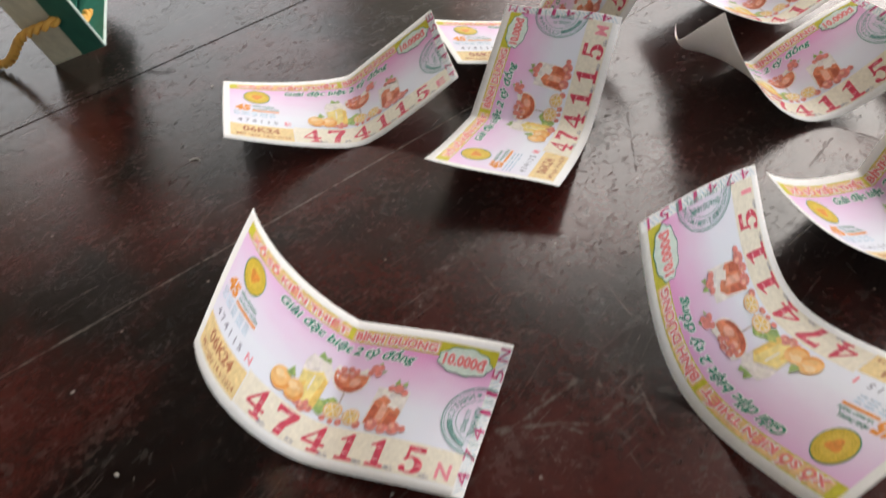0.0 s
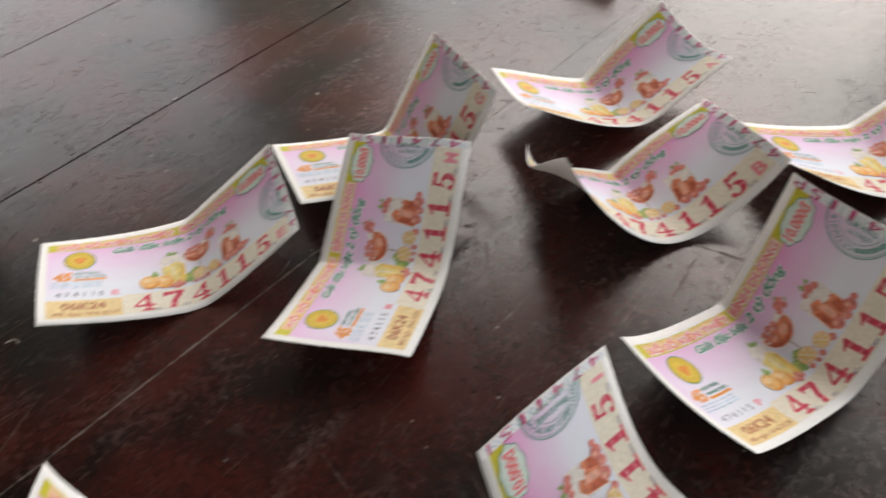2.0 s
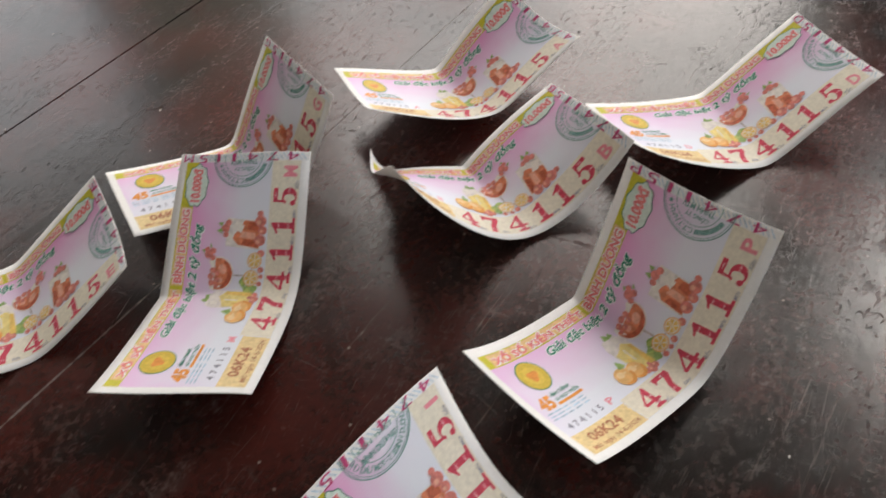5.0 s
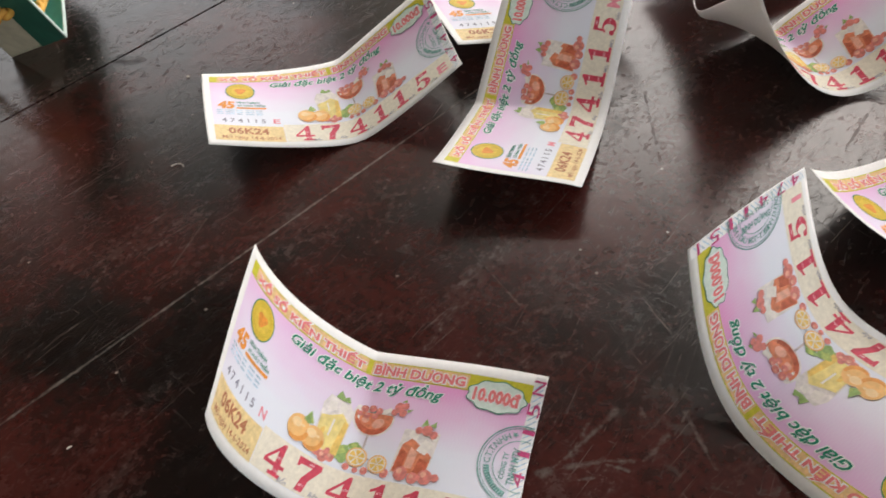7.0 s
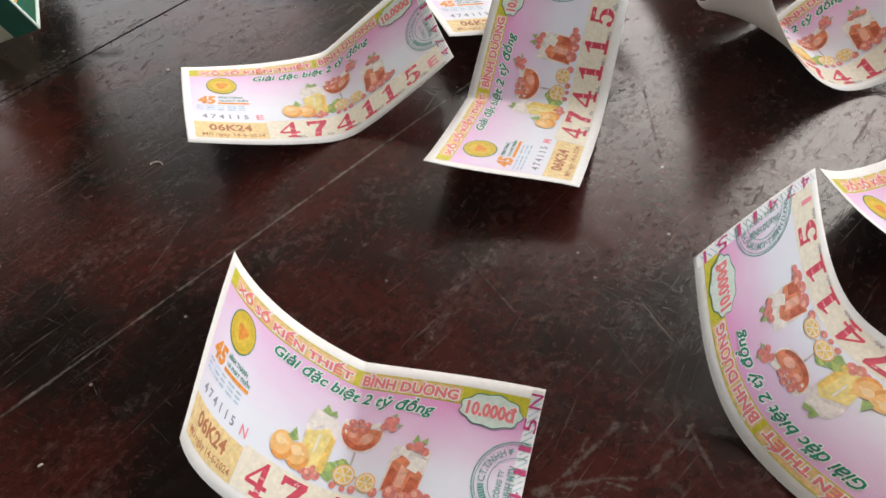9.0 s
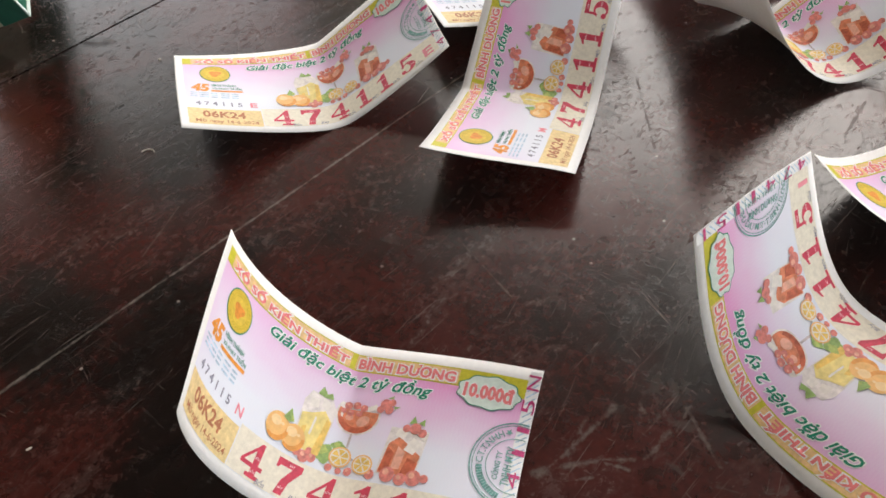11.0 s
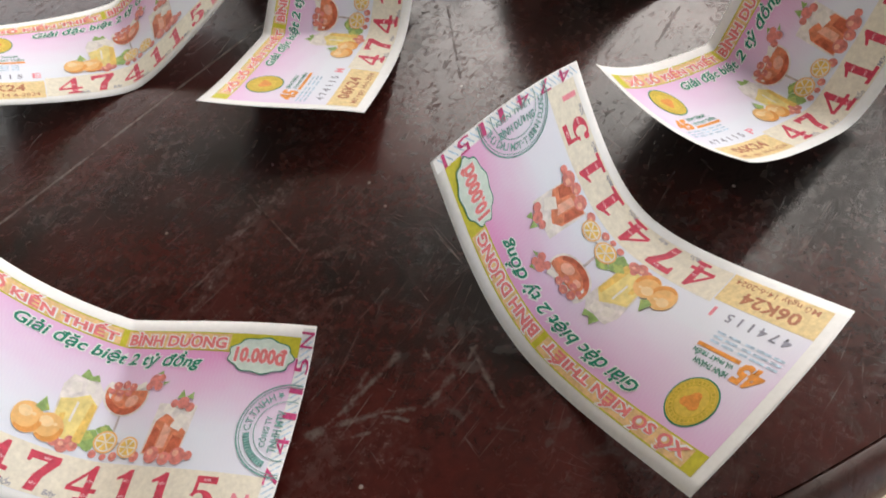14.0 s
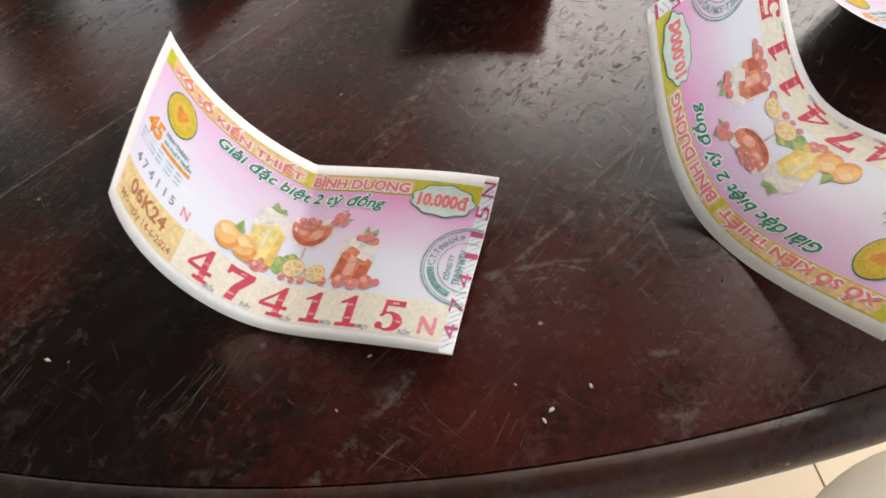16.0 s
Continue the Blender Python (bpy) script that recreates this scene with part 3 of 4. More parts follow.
art("price_cloud", 7, "mint", flat_poly(disc(132.0, 60.8, 11.6, 5.9, 64, 0.05, 9)), "pale green scalloped cloud")
art("price_lettering", 8, "white", flat_text("10.000đ", 122.2, 141.8, 57.7, 64.0, 0, 0.09))
art("price_lettering", 9, "salmon", flat_text("10.000đ", 122.6, 141.4, 58.0, 63.7, 0, 0.05), "salmon pink price")
MU, MV = 20.8, 51.4
art("medallion", 3, "green", flat_poly(disc(MU, MV, 8.2, n=40)))
art("medallion", 4, "gold", flat_poly(disc(MU, MV, 7.7, n=40)), "gold round emblem")
art("medallion_ring", 5, "ochre", merged(flat_ring(MU, MV, 5.1, 5.5), flat_ring(MU, MV, 7.1, 7.35)))
art("medallion_lettering", 5, "ochre", arc_words(MU, MV, 5.8, 30, 0, 6.1, 0.9))
art("medallion_figure", 5, "orange", flat_poly(disc(MU, MV, 3.1, 2.7, 24, 0.2, 3, 0.4)), "orange figure on the emblem")
art("anniversary_mark", 3, "orange", flat_text("45", 7.4, 16.8, 33.6, 41.0, 0.15, 0.05), "orange anniversary numerals")
art("anniversary_lettering", 3, "green", flat_text("HÌNH THÀNH", 18.0, 30.6, 38.9, 41.4, 0, 0.02))
art("anniversary_lettering", 3, "green", flat_text("VÀ PHÁT TRIỂN", 18.0, 33.4, 36.0, 38.5, 0, 0.02))
art("anniversary_bar", 3, "orange", flat_poly(rect(17.4, 33.6, 33.8, 35.2)))
art("small_print", 3, "sky", flat_poly(*[rect(a, a + w_, b, b + 0.8) for b in (31.6, 29.8, 28.0) for a, w_ in ((6.5, 3.6), (11, 5.0), (17, 3.2), (22, 4.4), (27.5, 3.4))]))
art("code_box", 2, "tan", flat_poly(rect(4.2, 40.8, 4.4, 17.8)), "tan draw code box")
art("draw_code", 3, "brown", flat_text("06K24", 11.2, 32.6, 10.2, 15.8, 0, 0.03), "brown draw code")
art("draw_date", 3, "brown", flat_text("Mở ngày 14-6-2024", 7.6, 38.5, 5.2, 8.8, 0, 0.01), "brown draw date")
art("serial_number", 3, "grey", flat_text("4 7 4 1 1 5", 8.6, 32.0, 20.6, 24.2, 0, 0.02), "grey serial number")
WORDS = {"4": "Bốn", "7": "Bảy", "1": "Một", "5": "Năm"}
for ch, du_ in zip("474115", (51.5, 66.2, 81.5, 97.0, 111.0, 126.0)):
    art("numeral", 3, "crimson", number(ch, du_, 5.6), "large crimson slab-footed numeral")
    art("numeral_word", 4, "grey", flat_text(WORDS[ch], du_ + 4.2, du_ + 8.6, 4.9, 7.4, 0.25, 0.01))
    art("numeral_inlay", 4, "blush", merged(*[flat_text(WORDS[ch].upper(), du_ - 5 + a - 1.15, du_ - 5 + a + 1.15, 5.6 + b - 0.6, 5.6 + b + 0.6, 0, 0.02) for a, b in INLAY[ch]]))
# the printed still life of drinks and fruit
art("jug", 3, "glass", flat_poly([(63.0, 24), (75.2, 23.5), (76.0, 43), (73.0, 46.6), (64.2, 46.4), (62.2, 42)]), "pale glass jug")
art("jug_juice", 4, "lemon", flat_poly([(63.6, 24.3), (74.8, 24), (75.4, 38), (71.6, 41.2), (67, 38.5), (63.0, 37)]), "yellow juice")
art("jug_shade", 5, "honey", flat_poly([(71.6, 24.2), (74.8, 24.1), (75.4, 37.8), (73.4, 38.6)], [(65.2, 24.4), (67.4, 24.4), (66.4, 33), (64.8, 32)]))
art("jug_ice", 5, "pale", flat_poly([(65.0, 40.0), (68.6, 41.2), (67.8, 44.6), (64.6, 43.6)], [(69.4, 42.2), (72.8, 41.8), (72.4, 45.2), (69.6, 45.4)], [(68.2, 30.5), (69.0, 30.2), (69.4, 37.4), (68.6, 37.8)]))
for x, y, r in ((55.6, 27.0, 5.3), (63.2, 26.2, 5.0)):
    art("orange_fruit", 6, "citrus", flat_poly(disc(x, y, r, n=28)), "printed orange")
    art("orange_shade", 7, "rust", flat_poly([(x + r * math.cos(a), y + r * math.sin(a)) for a in np.linspace(-2.3, 0.2, 12)] + [(x - 0.8 + r * 0.88 * math.cos(a), y + 1.0 + r * 0.88 * math.sin(a)) for a in np.linspace(0.0, -2.1, 12)]))
    art("orange_light", 7, "apricot", flat_poly(disc(x - 1.3, y + 1.7, 2.4, 1.9, 18), disc(x + 1.8, y + 1.6, 0.8, 0.6, 10)))
art("fruit_leaf", 8, "leaf", flat_poly([(56.6, 31.4), (58.8, 35.8), (61.2, 31.6), (59.2, 30.4)]))
art("fruit_leaf", 8, "lime", flat_poly([(59.4, 30.6), (61.4, 31.6), (60.0, 33.8), (59.6, 32.4)]))
art("jug_leaf", 6, "leaf", flat_poly([(66.4, 46.4), (68.0, 49.8), (70.2, 47.6), (72.0, 48.8), (73.2, 46.6), (69.8, 46.0)]))
GU, GV = 84.6, 44.0
BOWL = [(GU + 9.2 * math.cos(a), GV + 8.0 * math.sin(a)) for a in np.linspace(math.radians(150), math.radians(390), 28)]
art("goblet", 3, "glass", flat_poly(BOWL), "pale glass bowl")
art("goblet_stem", 4, "smoke", flat_poly(rect(GU - 0.8, GU + 0.1, 27.4, 36.4), disc(GU - 0.4, 26.6, 4.2, 0.8, 18)), "grey glass stem")
art("goblet_drink", 4, "juice", flat_poly([(GU + 8.4 * math.cos(a), GV + 7.3 * math.sin(a)) for a in np.linspace(math.radians(166), math.radians(374), 24)]), "red drink")
art("goblet_shade", 5, "wine", flat_poly([(GU + 8.3 * math.cos(a), GV + 7.2 * math.sin(a)) for a in np.linspace(math.radians(200), math.radians(330), 14)] + [(GU + 0.4 + 7.4 * math.cos(a), GV + 1.2 + 6.2 * math.sin(a)) for a in np.linspace(math.radians(322), math.radians(206), 14)]))
art("goblet_light", 5, "coral", flat_poly(disc(GU + 2.6, GV - 2.2, 2.8, 2.0, 16, turn=0.5), disc(GU - 3.4, GV - 1.4, 1.7, 1.3, 12)))
art("goblet_glint", 6, "pale", flat_poly([(GU - 7.2, GV - 1.2), (GU - 6.2, GV - 2.2), (GU - 6.0, GV + 2.8), (GU - 7.2, GV + 2.6)], [(GU + 3.6, GV + 1.6), (GU + 7.6, GV + 3.6), (GU + 6.4, GV + 5.2), (GU + 3.0, GV + 3.4)]))
art("goblet_berry", 7, "berry", flat_poly(*[disc(GU + x, GV + y, r, r * 0.9, 12) for x, y, r in ((-5.0, 3.0, 1.7), (-1.6, 3.6, 1.7), (1.6, 2.9, 1.6), (-3.4, 0.4, 1.5), (0.2, 0.6, 1.4), (-6.4, 0.6, 1.2))]), "printed red berries")
art("berry_light", 8, "coral", flat_poly(*[disc(GU + x - 0.4, GV + y + 0.5, 0.55, 0.45, 8) for x, y in ((-5.0, 3.0), (-1.6, 3.6), (1.6, 2.9), (-3.4, 0.4), (0.2, 0.6))]))
art("rim_cherry", 7, "berry", flat_poly(*[disc(GU + x, GV + y, r, n=12) for x, y, r in ((10.0, 5.6, 2.2), (12.0, 3.6, 1.7), (8.4, 3.4, 1.5), (12.6, 6.6, 1.4))]))
art("rim_leaf", 7, "leaf", flat_poly([(GU + 10.2, GV + 8.0), (GU + 12.4, GV + 9.4), (GU + 12.6, GV + 8.0)], [(GU + 13.6, GV + 5.2), (GU + 16.2, GV + 5.4), (GU + 14.0, GV + 4.0)]))
art("tumbler", 3, "glass", flat_poly([(98.2, 23.4), (113.2, 23.4), (114.6, 41.5), (99.6, 41.5)]), "pale tumbler")
art("tumbler_drink", 4, "juice", flat_poly([(98.8, 23.8), (112.6, 23.8), (113.4, 32), (108, 35.5), (104, 38.2), (100.4, 35)]), "orange red drink")
art("tumbler_shade", 5, "wine", flat_poly([(99.2, 24.4), (102.6, 24.4), (103.4, 31.6), (100.6, 33.6)], [(107.6, 24.6), (112.4, 24.6), (112.8, 29.4), (109.0, 30.6)]))
art("tumbler_light", 5, "coral", flat_poly([(103.4, 25.6), (106.8, 26.0), (107.6, 32.4), (104.4, 34.6)]))
art("tumbler_ice", 6, "pale", flat_poly([(106.6, 33.4), (110.6, 32.0), (113.2, 36.4), (109.2, 38.6)], [(102.0, 38.4), (105.4, 37.2), (106.6, 40.2), (103, 41.2)], [(111.0, 38.8), (113.8, 37.8), (114.0, 40.6), (111.6, 41.2)]))
art("tumbler_cherry", 7, "berry", flat_poly(disc(109.0, 42.0, 2.2, n=14), disc(112.0, 40.6, 1.7, n=12), disc(105.6, 41.6, 1.5, n=12)))
art("tumbler_leaf", 7, "leaf", flat_poly([(106.0, 43.4), (107.6, 46.8), (109.0, 44.2)], [(109.6, 44.2), (111.8, 46.2), (112.2, 43.4)]))
art("lime_leaf", 4, "leaf", flat_poly(disc(76.4, 26.2, 4.2, 3.6, 20, 0.16, 5), disc(81.0, 30.4, 2.8, 2.0, 14, 0.15, 4)))
art("lime_leaf", 5, "lime", flat_poly(disc(75.6, 27.4, 2.2, 1.7, 14, 0.2, 4), disc(80.4, 31.0, 1.3, 0.9, 10)))
for x, y, r in ((83.0, 26.6, 4.4), (92.4, 25.4, 4.1)):
    art("citrus_slice", 6, "citrus", flat_poly(disc(x, y, r, r * 0.92, 28)), "orange slice")
    art("citrus_pith", 7, "pale", flat_poly(disc(x, y, r * 0.86, r * 0.78, 24)))
    art("citrus_flesh", 8, "honey", flat_poly(*[[(x + 0.3 * math.cos(a + 0.5), y + 0.3 * math.sin(a + 0.5))] + [(x + r * 0.76 * math.cos(a + q), y + r * 0.68 * math.sin(a + q)) for q in (0.1, 0.5, 0.9)] for a in np.arange(6) * 1.047]))
art("berry", 5, "berry", flat_poly(*[disc(x, y, r, n=12) for x, y, r in ((66.4, 22.8, 1.9), (69.6, 21.9, 2.3), (72.6, 22.8, 1.9), (71.0, 24.6, 1.4), (87.6, 21.9, 1.6), (96.2, 22.4, 1.9), (80.0, 21.8, 1.4), (84.0, 21.4, 1.2))]), "printed red berries")
art("berry_light", 6, "coral", flat_poly(*[disc(x, y, r, n=8) for x, y, r in ((66.0, 23.3, 0.7), (69.0, 22.6, 0.9), (72.2, 23.3, 0.7), (95.8, 22.9, 0.7), (87.3, 22.3, 0.6))]))
art("strawberry", 6, "berry", flat_poly(*[disc(x, y, r, n=14) for x, y, r in ((103.0, 23.4, 2.9), (108.2, 22.4, 2.3), (113.0, 23.6, 3.0), (117.0, 24.0, 1.6))]), "printed red strawberries")
art("strawberry_light", 7, "coral", flat_poly(*[disc(x, y, r, n=10) for x, y, r in ((102.3, 24.3, 1.2), (107.7, 23.0, 0.9), (112.3, 24.5, 1.2))]))
# counterfoil strip along the end, its characters cut through
art("end_strip", 2, "white", flat_poly(rect(145.4, 149.8, 0.4, 71.4)), "pale counterfoil strip")
art("end_strip_hatch", 3, "sky", flat_poly(*[[(145.5, y), (146.2, y), (149.6, y + 3), (148.9, y + 3)] for y in np.arange(2.0, 68, 2.4)]))
for ch, y in zip("47411", (9.0, 20.0, 31.0, 41.5, 50.5)):
    art("end_strip_numeral", 5, "magenta", flat_text(ch, 145.2, 149.8, y - (1.1 if ch == "1" else 3.0), y + (1.1 if ch == "1" else 3.0), 0, 0.0, math.pi / 2))
art("end_strip_numeral", 5, "magenta", flat_text("5", 145.0, 149.8, 56.4, 61.6, 0, 0.0, math.pi / 2))

nu, nv = 150, 18
uu, vv = np.meshgrid(np.linspace(0, TL, nu + 1), np.append(np.arange(nv) * 0.004, TH))
FACE = [(j * (nu + 1) + i, j * (nu + 1) + i + 1, (j + 1) * (nu + 1) + i + 1, (j + 1) * (nu + 1) + i) for j in range(nv) for i in range(nu)]
EDGE = [j for j in range(nu + 1)] + [j * (nu + 1) + nu for j in range(1, nv + 1)] + [nv * (nu + 1) + i for i in range(nu - 1, -1, -1)] + [j * (nu + 1) for j in range(nv - 1, 0, -1)]
GROUND_ART = strips(flat_poly(rect(4.2, 145.2, 4.4, 68.2)))


def ticket(letter, label, turn, move, *shape, corner=None):
    shape = (*shape, corner)

    def sheet(pts, lift):
        u, v, e = pts[:, 0], pts[:, 1], 1e-4
        at = bent(turn, move, *shape, u, v)
        nx = np.cross(bent(turn, move, *shape, u + e, v) - at, bent(turn, move, *shape, u, v + e) - at)
        nx /= np.linalg.norm(nx, axis=1)[:, None]
        return at + nx * lift

    low = bent(turn, move, *shape, uu.ravel(), vv.ravel())[:, 2].min()
    move = (move[0], move[1], move[2] - low + 0.0004)
    root = new("lottery_ticket")
    root.location = move
    tagged(root, label, "lottery ticket", "lottery tickets strewn on the table")
    base = np.array(move)

    def put(name, pts, faces, mat, lab="", uv=False, smooth=True):
        me = bpy.data.meshes.new(name)
        me.from_pydata((pts - base).tolist(), [], faces)
        if uv is not False:
            layer = me.uv_layers.new(name="flat")
            ids = np.empty(len(me.loops), int)
            me.loops.foreach_get("vertex_index", ids)
            layer.data.foreach_set("uv", (uv[ids][:, :2] / (TL, TH)).ravel())
        return part(name, me, mat, root, lab, smooth)

    grid = np.stack([uu.ravel(), vv.ravel(), 0 * uu.ravel()], -1)
    front, back = sheet(grid, 0.0), sheet(grid, -0.00016)
    n = len(front)
    faces = FACE + [tuple(n + k for k in reversed(f)) for f in FACE]
    faces += [(EDGE[k], n + EDGE[k], n + EDGE[(k + 1) % len(EDGE)], EDGE[(k + 1) % len(EDGE)]) for k in range(len(EDGE))]
    put("paper_sheet", np.concatenate([front, back]), faces, PAPER, "white paper sheet with a soft fold")
    pts, fs = GROUND_ART
    put("printed_ground", sheet(pts, 0.00006), fs, GROUND, "rose and pale lilac printed ground", uv=pts)
    own = [("series_letter", 4, "pink", strips(flat_text(letter, *((138.4, 140.4) if letter == "I" else (136.6, 142.4)), 6.2, 13.4, 0, 0.03)), "rose red series letter"),
           ("series_letter", 3, "pink", strips(flat_text(letter, *((37.0, 38.2) if letter == "I" else (36.0, 39.8)), 20.4, 24.4, 0, 0.02)), "rose red series letter"),
           ("end_strip_letter", 5, "magenta", strips(flat_text(letter, 145.2, 149.8, *((67.0, 68.2) if letter == "I" else (65.0, 70.2)), 0, 0.0, math.pi / 2)), "magenta strip letter")]
    for name, layer, ink, (pts, fs), lab in ART + own + stamp_art(letter == "I"):
        ob = put(name, sheet(pts, 0.00006 * layer), fs, INK[ink], lab)
        if name == "end_strip_hatch":
            tagged(ob, kind="stuff")
    return root


ticket("A", "pink and white paper lottery ticket bent into a shallow V",
       (-0.0430, -0.1428, 0.1624), (0.2284, 0.4690, 0.0000), 0.0904, 0.0079, -5.2000, -1.2601, 0.9355, 5.3555, -2.1067, -3.7337, 1.3414, -1.1813, (0.4548, 0.2363, -0.0268, 0.2396, 0.3108, -0.3410, 0.2340))
ticket("B", "pink and white paper lottery ticket, bent, one corner curled up",
       (-0.0276, -0.0485, 0.0692), (0.2064, 0.3737, 0.0000), 0.1231, 0.0077, -5.3373, -3.4244, 1.2455, 3.0482, -2.0764, 2.5813, 2.4313, 2.2018, (0.0072, 0.0938, -0.9492, 0.0796, -0.1027, 0.0662, 0.4083), corner=(0.02, 38.0, 22.0))
ticket("D", "pink and white paper lottery ticket, creased, one wing raised high",
       (-0.0230, -0.1412, 0.0044), (0.3536, 0.3652, 0.0000), -0.0578, 0.0039, -5.2000, -0.8282, 0.8445, 1.6274, 0.9712, 0.0435, 0.6112, -3.8127, (0.0584, -0.0653, 0.1122, 0.5543, -0.2522, -0.2189, 0.2142))
ticket("E", "pink and white paper lottery ticket lying long and low",
       (0.0774, -0.1550, 0.1373), (-0.0488, 0.4118, 0.0000), -0.0343, 0.0065, -5.2000, -1.0473, 0.6929, 4.5673, -0.9736, -1.9810, 2.0350, 0.8706, (0.1325, 0.1938, -0.1804, -0.1005, -0.1524, 0.2217, 0.4161))
ticket("G", "pink and white paper lottery ticket, its raised wing standing steep",
       (0.0801, -0.4019, 0.1999), (0.0907, 0.4648, 0.0000), 0.2315, 0.0082, -5.2000, -0.6279, 1.2865, -0.5970, -0.5701, 0.9891, -0.6464, -1.0338, (-0.1988, -0.0147, -0.1691, 0.2912, 0.0469, 0.0886, 0.4676))
ticket("I", "pink and white paper lottery ticket turned upside down, gently arched",
       (0.2136, -0.2036, 1.9761), (0.1233, 0.1861, 0.0000), 0.2241, 0.0029, -4.0000, 0.4841, 1.1397, 7.7518, 10.6130, -7.1339, -3.3580, -7.0435, (-0.4795, 0.2224, 0.3541, -0.0543, 0.0671, -0.3335, -0.1280))
ticket("M", "pink and white paper lottery ticket creased sharply across its middle",
       (0.1663, -0.1401, 1.1082), (0.0624, 0.3760, 0.0000), 0.1869, 0.0012, -5.6832, -4.0000, 0.9732, -2.1405, -2.8296, 3.3914, -1.8115, -0.0770, (0.1915, 0.0329, 0.0800, 0.2235, -0.3481, 0.0290, 0.2723))
ticket("N", "pink and white paper lottery ticket, one wing raised, by the edge",
       (0.0659, 0.1174, -0.4338), (-0.0587, 0.2030, 0.0000), 0.1288, 0.0059, -5.6000, -3.3850, 0.8205, 14.6460, -5.4968, 0.1475, -1.9481, -1.4386, (0.2219, 0.0192, 0.5107, -0.4673, -0.2784, -0.6240, 1.3739))
ticket("P", "pink and white paper lottery ticket, creased, with a broad raised wing",
       (0.0049, -0.2217, 0.4247), (0.2301, 0.2574, 0.0000), -0.0470, 0.0023, -5.9553, -2.5254, 1.0791, -2.0862, 4.7449, 8.0010, 2.7511, -1.7509, (0.4484, -0.3698, -0.2803, 0.3982, 0.1096, 0.4539, 0.1622))


# ---------------------------------------------------------------- the tipped gift bag
def card(name, color, worn, rough=0.7):
    m = material(name, color, rough)
    g = Graph(m)
    w = g.place()
    g.link(g.ramp(g.noise(w, 90.0, 6, 0.65), (0.35, tuple(c * 0.8 for c in color)), (0.62, color), (0.8, worn)), g.b.inputs["Base Color"])
    g.link(g.bump(g.noise(w, 400.0, 4), 0.15, 0.0006), g.b.inputs["Normal"])
    return m


CREAM_CARD = card("cream_card", (0.55, 0.52, 0.40), (0.6, 0.57, 0.46))
GREEN_CARD = card("dark_green_card", (0.012, 0.11, 0.075), (0.03, 0.16, 0.12))
TEAL_CARD = card("teal_card_lining", (0.05, 0.30, 0.24), (0.09, 0.36, 0.3))
WORN_CARD = card("worn_white_card_edge", (0.50, 0.60, 0.55), (0.2, 0.4, 0.33))
ROPE = card("yellow_twisted_cord", (0.78, 0.42, 0.08), (0.85, 0.55, 0.18), 0.75)

bag = new("gift_bag")
BAG = Vector((-0.207, 0.487, 0.03))
bag.location = BAG
tagged(bag, "small green and cream card gift bag tipped on its side", "gift bag")
BA, BB, BC = Vector((-0.027, 0.129, 0.0)), Vector((-0.0184, -0.024, 0.1056)), Vector((-0.058, 0.039, -0.03))


def slab(o, e1, e2, thick):
    """A thin sheet from o along e1 and e2, thickened along the vector thick."""
    bm = bmesh.new()
    vs = [bm.verts.new(p) for q in (Vector(), thick) for p in (o + q, o + e1 + q, o + e1 + e2 + q, o + e2 + q)]
    for f in ((3, 2, 1, 0), (4, 5, 6, 7), (0, 1, 5, 4), (1, 2, 6, 5), (2, 3, 7, 6), (3, 0, 4, 7)):
        bm.faces.new([vs[k] for k in f])
    bmesh.ops.recalc_face_normals(bm, faces=bm.faces)
    bmesh.ops.bevel(bm, geom=bm.edges[:], offset=0.0003, segments=1, affect="EDGES")
    return bm


an, bn, cn = BA.normalized(), BB.normalized(), BC.normalized()
for o, e, inward in ((Vector(), BB, an), (BA, BB, -an), (Vector(), BA, bn), (BB, BA, -bn)):
    part("side_panel", slab(o, e, BC, inward * 0.001), CREAM_CARD, bag, "cream card side")
    part("green_band", slab(o - inward * 0.0006, e, BC * 0.42, inward * 0.0006), GREEN_CARD, bag, "dark green band round the mouth")
    part("lining", slab(o + inward * 0.001, e, BC, inward * 0.0008), TEAL_CARD, bag, "teal card lining")
    part("worn_rim", slab(o - inward * 0.0008 - BC * 0.012, e, BC * 0.022, inward * 0.0032), WORN_CARD, bag, "scuffed white rim edge")
part("base_panel", slab(BC * 0.985, BA, BB, BC * 0.015), CREAM_CARD, bag)
part("inner_flap", slab(BC * 0.55 + BA * 0.05 + bn * 0.004, BA * 0.9, BC * 0.4, bn * 0.001), TEAL_CARD, bag, "folded teal inner flap")


def tube(path, radius, sides=8):
    bm = bmesh.new()
    rings = []
    for k, p in enumerate(path):
        d = (path[min(k + 1, len(path) - 1)] - path[max(k - 1, 0)]).normalized()
        side = d.cross(Vector((0.1, 0.2, 1))).normalized()
        up = side.cross(d)
        rings.append([bm.verts.new(p + radius * (math.cos(a) * side + math.sin(a) * up)) for a in np.arange(sides) * math.tau / sides])
    for a, b in zip(rings, rings[1:]):
        for k in range(sides):
            bm.faces.new((a[k], a[(k + 1) % sides], b[(k + 1) % sides], b[k]))
    bm.faces.new(rings[0][::-1])
    bm.faces.new(rings[-1])
    bmesh.ops.recalc_face_normals(bm, faces=bm.faces)
    return bm


